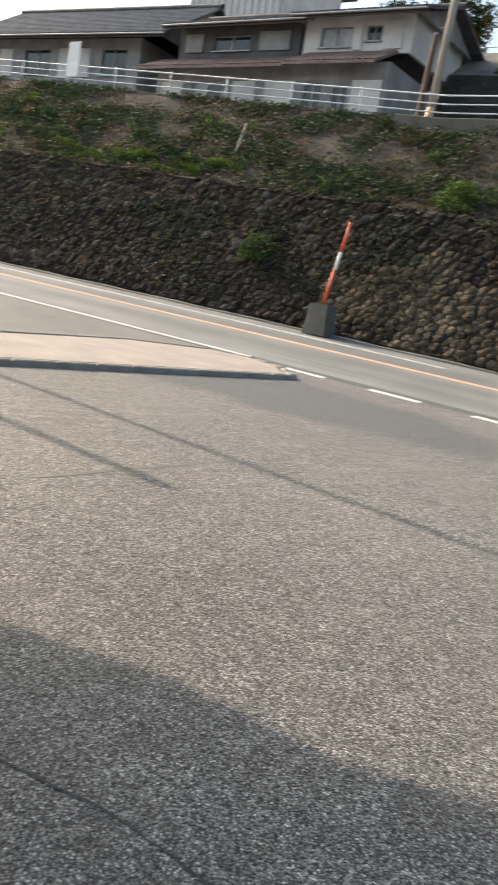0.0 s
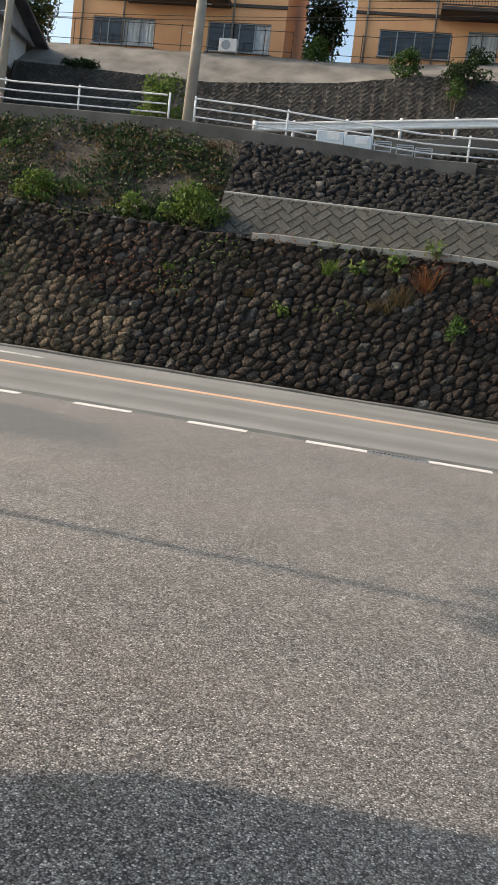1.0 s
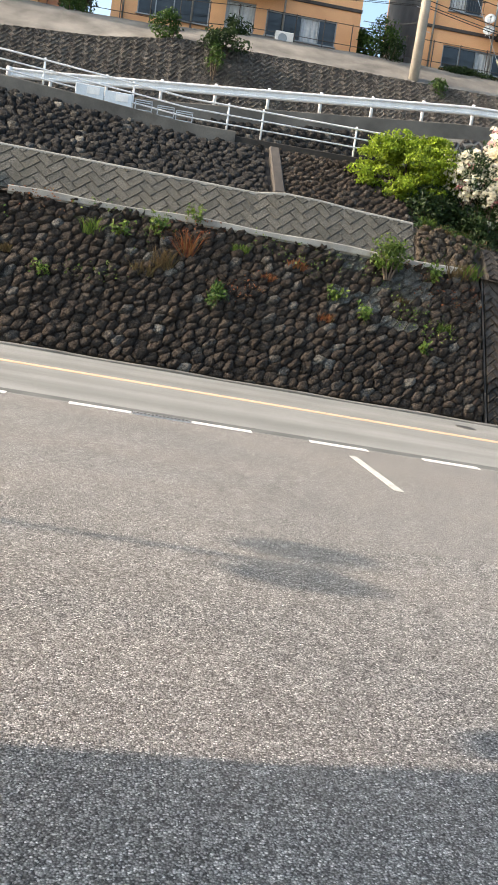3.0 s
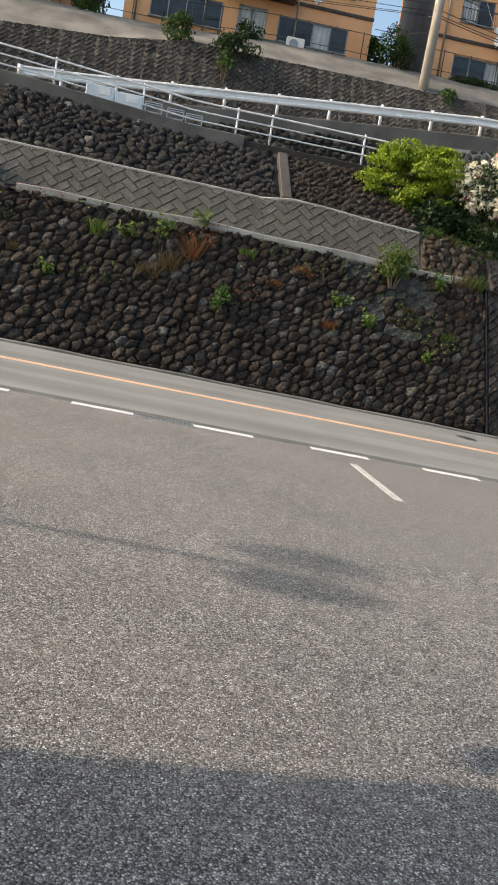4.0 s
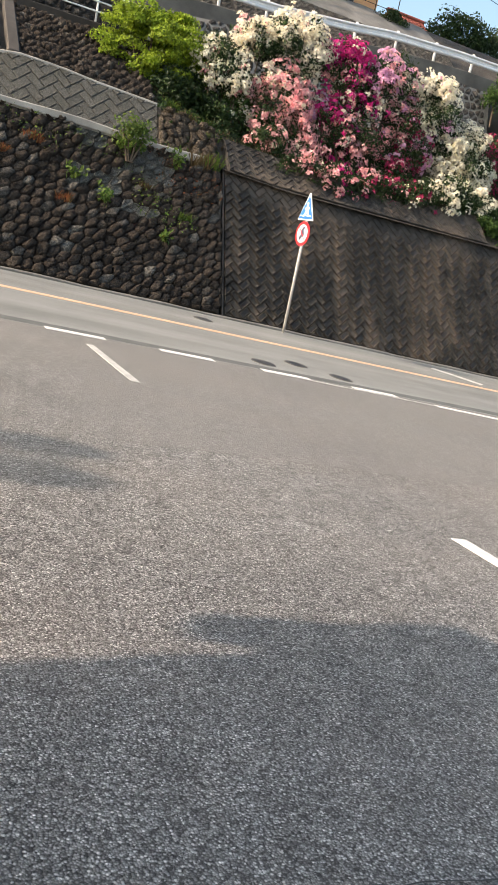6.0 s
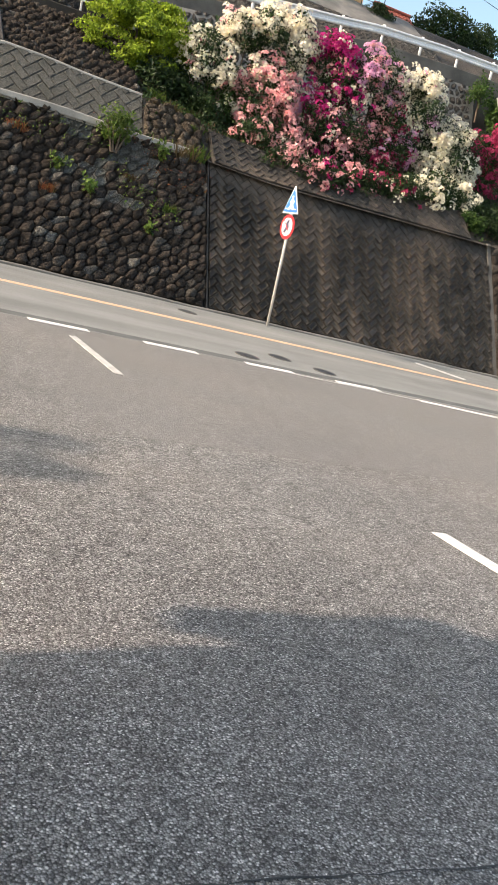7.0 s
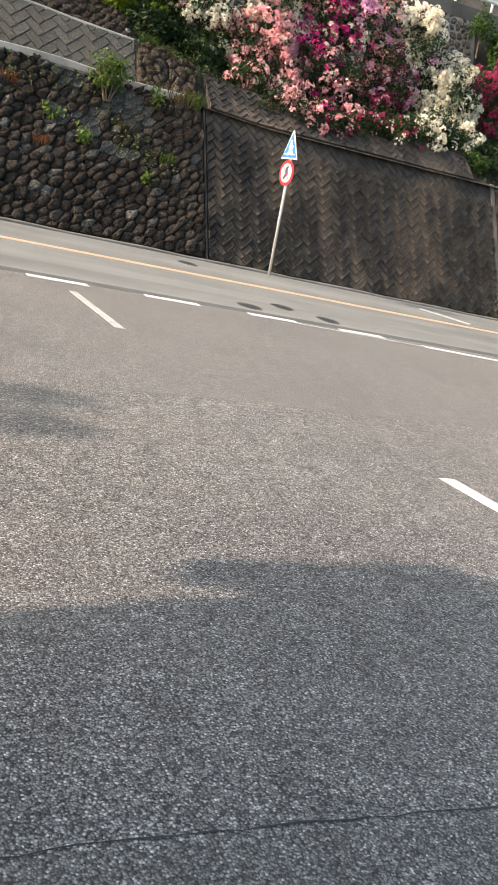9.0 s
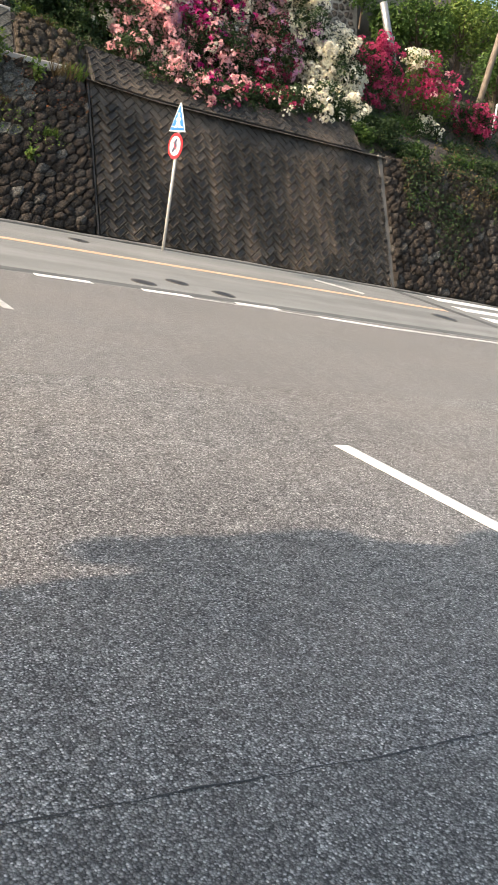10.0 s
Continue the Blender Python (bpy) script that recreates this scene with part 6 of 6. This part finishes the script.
cells = [p for _, p in stones(-48, X_BLOCK0 - 0.12, 0.0, top_low, 0.215, 0.26, rng, 0.5, 1.7, 0.005, 40)]


def warm(poly):
    s, t = sum(p[0] for p in poly) / len(poly), sum(p[1] for p in poly) / len(poly)
    k = (s + 9.3) / 2.2
    return -1.35 < k < 1.5 and t < 2.9 - abs(k) * 1.1 + 0.5 * noise.noise(Vector((s, t, 0)))


def squared(poly):
    """A patch of flat grey repair stones."""
    s, t = sum(p[0] for p in poly) / len(poly), sum(p[1] for p in poly) / len(poly)
    return 4.6 < s < 7.4 and abs(t - 3.1 + 0.25 * (s - 6.0)) < 0.85 and noise.noise(Vector((s * 1.3, t * 1.3, 4.0))) > 0.05


for p in [p for p in cells if squared(p)]:
    part("stone", slab(p, place_low, normal_low, 0.1, rng), M_GREYSTONE, wall_stone_west)
cells = [p for p in cells if not squared(p)]
lay(wall_stone_west, [p for p in cells if not warm(p)], bulge, place_low, normal_low, 0.14, M_STONE, M_STONE_J, (3.6, 8.4), "stone", "dark rough wall stones", 260)
ob = part("stone_rest", joined([bulge(p, place_low, normal_low, 0.16, rng) for p in cells if warm(p)]), M_WARM_J, wall_stone_west, "clean beige wall stones", True)
ob["kind"] = "stuff"
lay(wall_stone_east, [p for _, p in stones(X_BLOCK1 + 0.12, 40, 0.0, top_low, 0.27, 0.26, rng, 0.5, 1.35, 0.004, 40)], bulge, place_low, normal_low, 0.2, M_STONE, M_STONE_J, (19, 25), "stone", "dark rough wall stones")
relief = herringbone(X_BLOCK0, X_BLOCK1, top_low, 0.18, rng)
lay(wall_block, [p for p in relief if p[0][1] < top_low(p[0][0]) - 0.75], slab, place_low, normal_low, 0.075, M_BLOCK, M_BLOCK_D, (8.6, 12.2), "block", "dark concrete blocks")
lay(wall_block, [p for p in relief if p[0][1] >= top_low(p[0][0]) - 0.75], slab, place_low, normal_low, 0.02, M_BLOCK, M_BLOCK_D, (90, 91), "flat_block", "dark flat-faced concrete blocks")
lay(wall_middle, herringbone(-4.7, 6.9, top_mid, 0.235, rng), slab, place_mid, normal_mid, 0.01, M_BLOCK2, M_BLOCK2, (-5, 7), "block", "grey concrete blocks")
lay(wall_rubble, [p for _, p in stones(-4.8, 2.9, 0.0, top_rub, 0.27, 0.3, rng, 0.5, 1.1, 0.02)], bulge, place_rub, normal_rub, 0.13, M_RUBBLE_J, M_RUBBLE_J, (-1.0, 2.9), "boulder", "dark rounded boulders")
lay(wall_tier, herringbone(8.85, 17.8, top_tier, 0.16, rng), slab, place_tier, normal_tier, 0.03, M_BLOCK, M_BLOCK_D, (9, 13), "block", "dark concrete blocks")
lay(wall_hill, herringbone(-16.9, 23.9, top_hill, 0.165, rng), slab, place_hill, normal_hill, 0.05, M_BLOCK_J, M_BLOCK_J, (90, 91), "block", "brown-grey concrete blocks")
lay(wall_rubble, [p for _, p in stones(3.3, 6.95, 0.0, top_rub, 0.2, 0.09, rng, 0.5, 1.2, 0.02)], bulge, place_rub, normal_rub, 0.15, M_STONE, M_STONE_J, (50, 51), "boulder", "small brown stones in rows")
lay(wall_cobble, [p for _, p in stones(8.1, 24.1, 0.1, top_cob, 0.34, 0.34, rng, 0.5, 1.0, 0.05)], bulge, place_cob, normal_cob, 0.06, M_PEBBLE_J, M_PEBBLE_J, (90, 91), "cobble", "dark cobbles")

lay(wall_dark, [p for _, p in stones(-1.0, 7.95, 0.1, top_dark, 0.3, 0.3, rng, 0.5, 1.1, 0.03)], bulge, place_dark, normal_dark, 0.1, M_RUBBLE_J, M_RUBBLE_J, (90, 91), "cobble", "dark boulders")
lay(wall_rock, [p for _, p in stones(6.95, 8.58, 0.05, top_rock, 0.26, 0.36, rng, 0.5, 1.1, 0.01)], bulge, place_rock, normal_rock, 0.14, M_ROCK_J, M_ROCK_J, (90, 91), "rock", "rough brown rocks")

# ---- low growth that nobody could count ----
def cover(name, n, spot, size, mat, label, seed, upright=0.5):
    r = random.Random(seed)
    spots = []
    while len(spots) < n:
        x, y, z, thick = spot(r)
        if noise.noise(Vector((x * 0.55, y * 0.8, z * 0.7 + seed))) + r.uniform(-0.25, 0.25) < thick:
            spots.append((Vector((x, y, z)) + Vector((r.gauss(0, 0.05), r.uniform(-0.12, 0.0), r.uniform(0.0, 0.16))), Vector((r.gauss(0, 0.5), -0.6, upright))))
    solo(name, leaves(spots, size, r), mat, label, "undergrowth", kind="stuff")


def on_bank(r):
    x, y = r.uniform(-48, -4.9), r.uniform(22.0, 25.7)
    if x < -14 and r.random() < 0.12:
        y = r.uniform(25.7, 26.25)
    return x, y, land_noise(x, y), 0.12


def on_east_bank(r):
    x, y = r.uniform(7.0, 30), r.uniform(22.1, 26.5)
    if 8.7 < x < 18.4:
        y = max(y, 22.85)
    return x, y, land_noise(x, y), 0.12


def on_wall(r):
    x = r.uniform(-48, -9.5)
    t = r.uniform(0.2, top_low(x))
    p = place_low(x, t) + normal_low * 0.14
    return p.x, p.y, p.z, -0.05 + 0.02 * (-9.5 - x) * (t / 4.5)


def on_wall_east(r):
    x = r.uniform(19.2, 34)
    k = r.random() ** 0.6
    p = place_low(x, top_low(x) * k) + normal_low * 0.16
    return p.x, p.y, p.z, -0.75 + 0.9 * k + 0.02 * (x - 20.6)


def on_ledge(r):
    x = r.uniform(-10, 8.5)
    p = place_low(x, top_low(x) * r.uniform(0.45, 1.0)) + normal_low * 0.12
    return p.x, p.y, p.z, -0.36


cover("ground_cover", 40000, on_bank, 0.12, M_DEEP, "dark green low growth covering the earth bank", 31)
cover("ground_cover", 1400, on_bank, 0.12, M_GREEN, "green low growth on the earth bank", 32)
cover("ground_cover", 11000, on_bank, 0.14, M_DRY, "dry stalks and dead leaves on the earth bank", 33)
cover("ground_cover", 15000, on_east_bank, 0.11, M_DEEP, "dark low growth under the azaleas", 34)
cover("ground_cover", 2500, on_east_bank, 0.12, M_DRY, "dry leaves under the azaleas", 35)
cover("wall_creeper", 9000, on_wall, 0.09, M_DEEP, "dark moss and creeper over the stone wall", 36)
cover("wall_creeper", 4500, on_wall, 0.1, M_DRY, "withered creeper over the stone wall", 37)
cover("wall_creeper", 7000, on_wall_east, 0.1, M_DEEP, "dark green creeper over the stone wall", 41)
cover("wall_creeper", 3500, on_wall_east, 0.1, M_DRY, "withered creeper over the stone wall", 42)
cover("wall_creeper", 900, on_wall_east, 0.1, M_GREEN, "green creeper over the stone wall", 43)
cover("wall_moss", 700, on_ledge, 0.07, M_WEED, "thin green moss and weeds between the stones", 38)
cover("wall_moss", 600, on_ledge, 0.07, M_RUST, "withered brown weeds between the stones", 39)
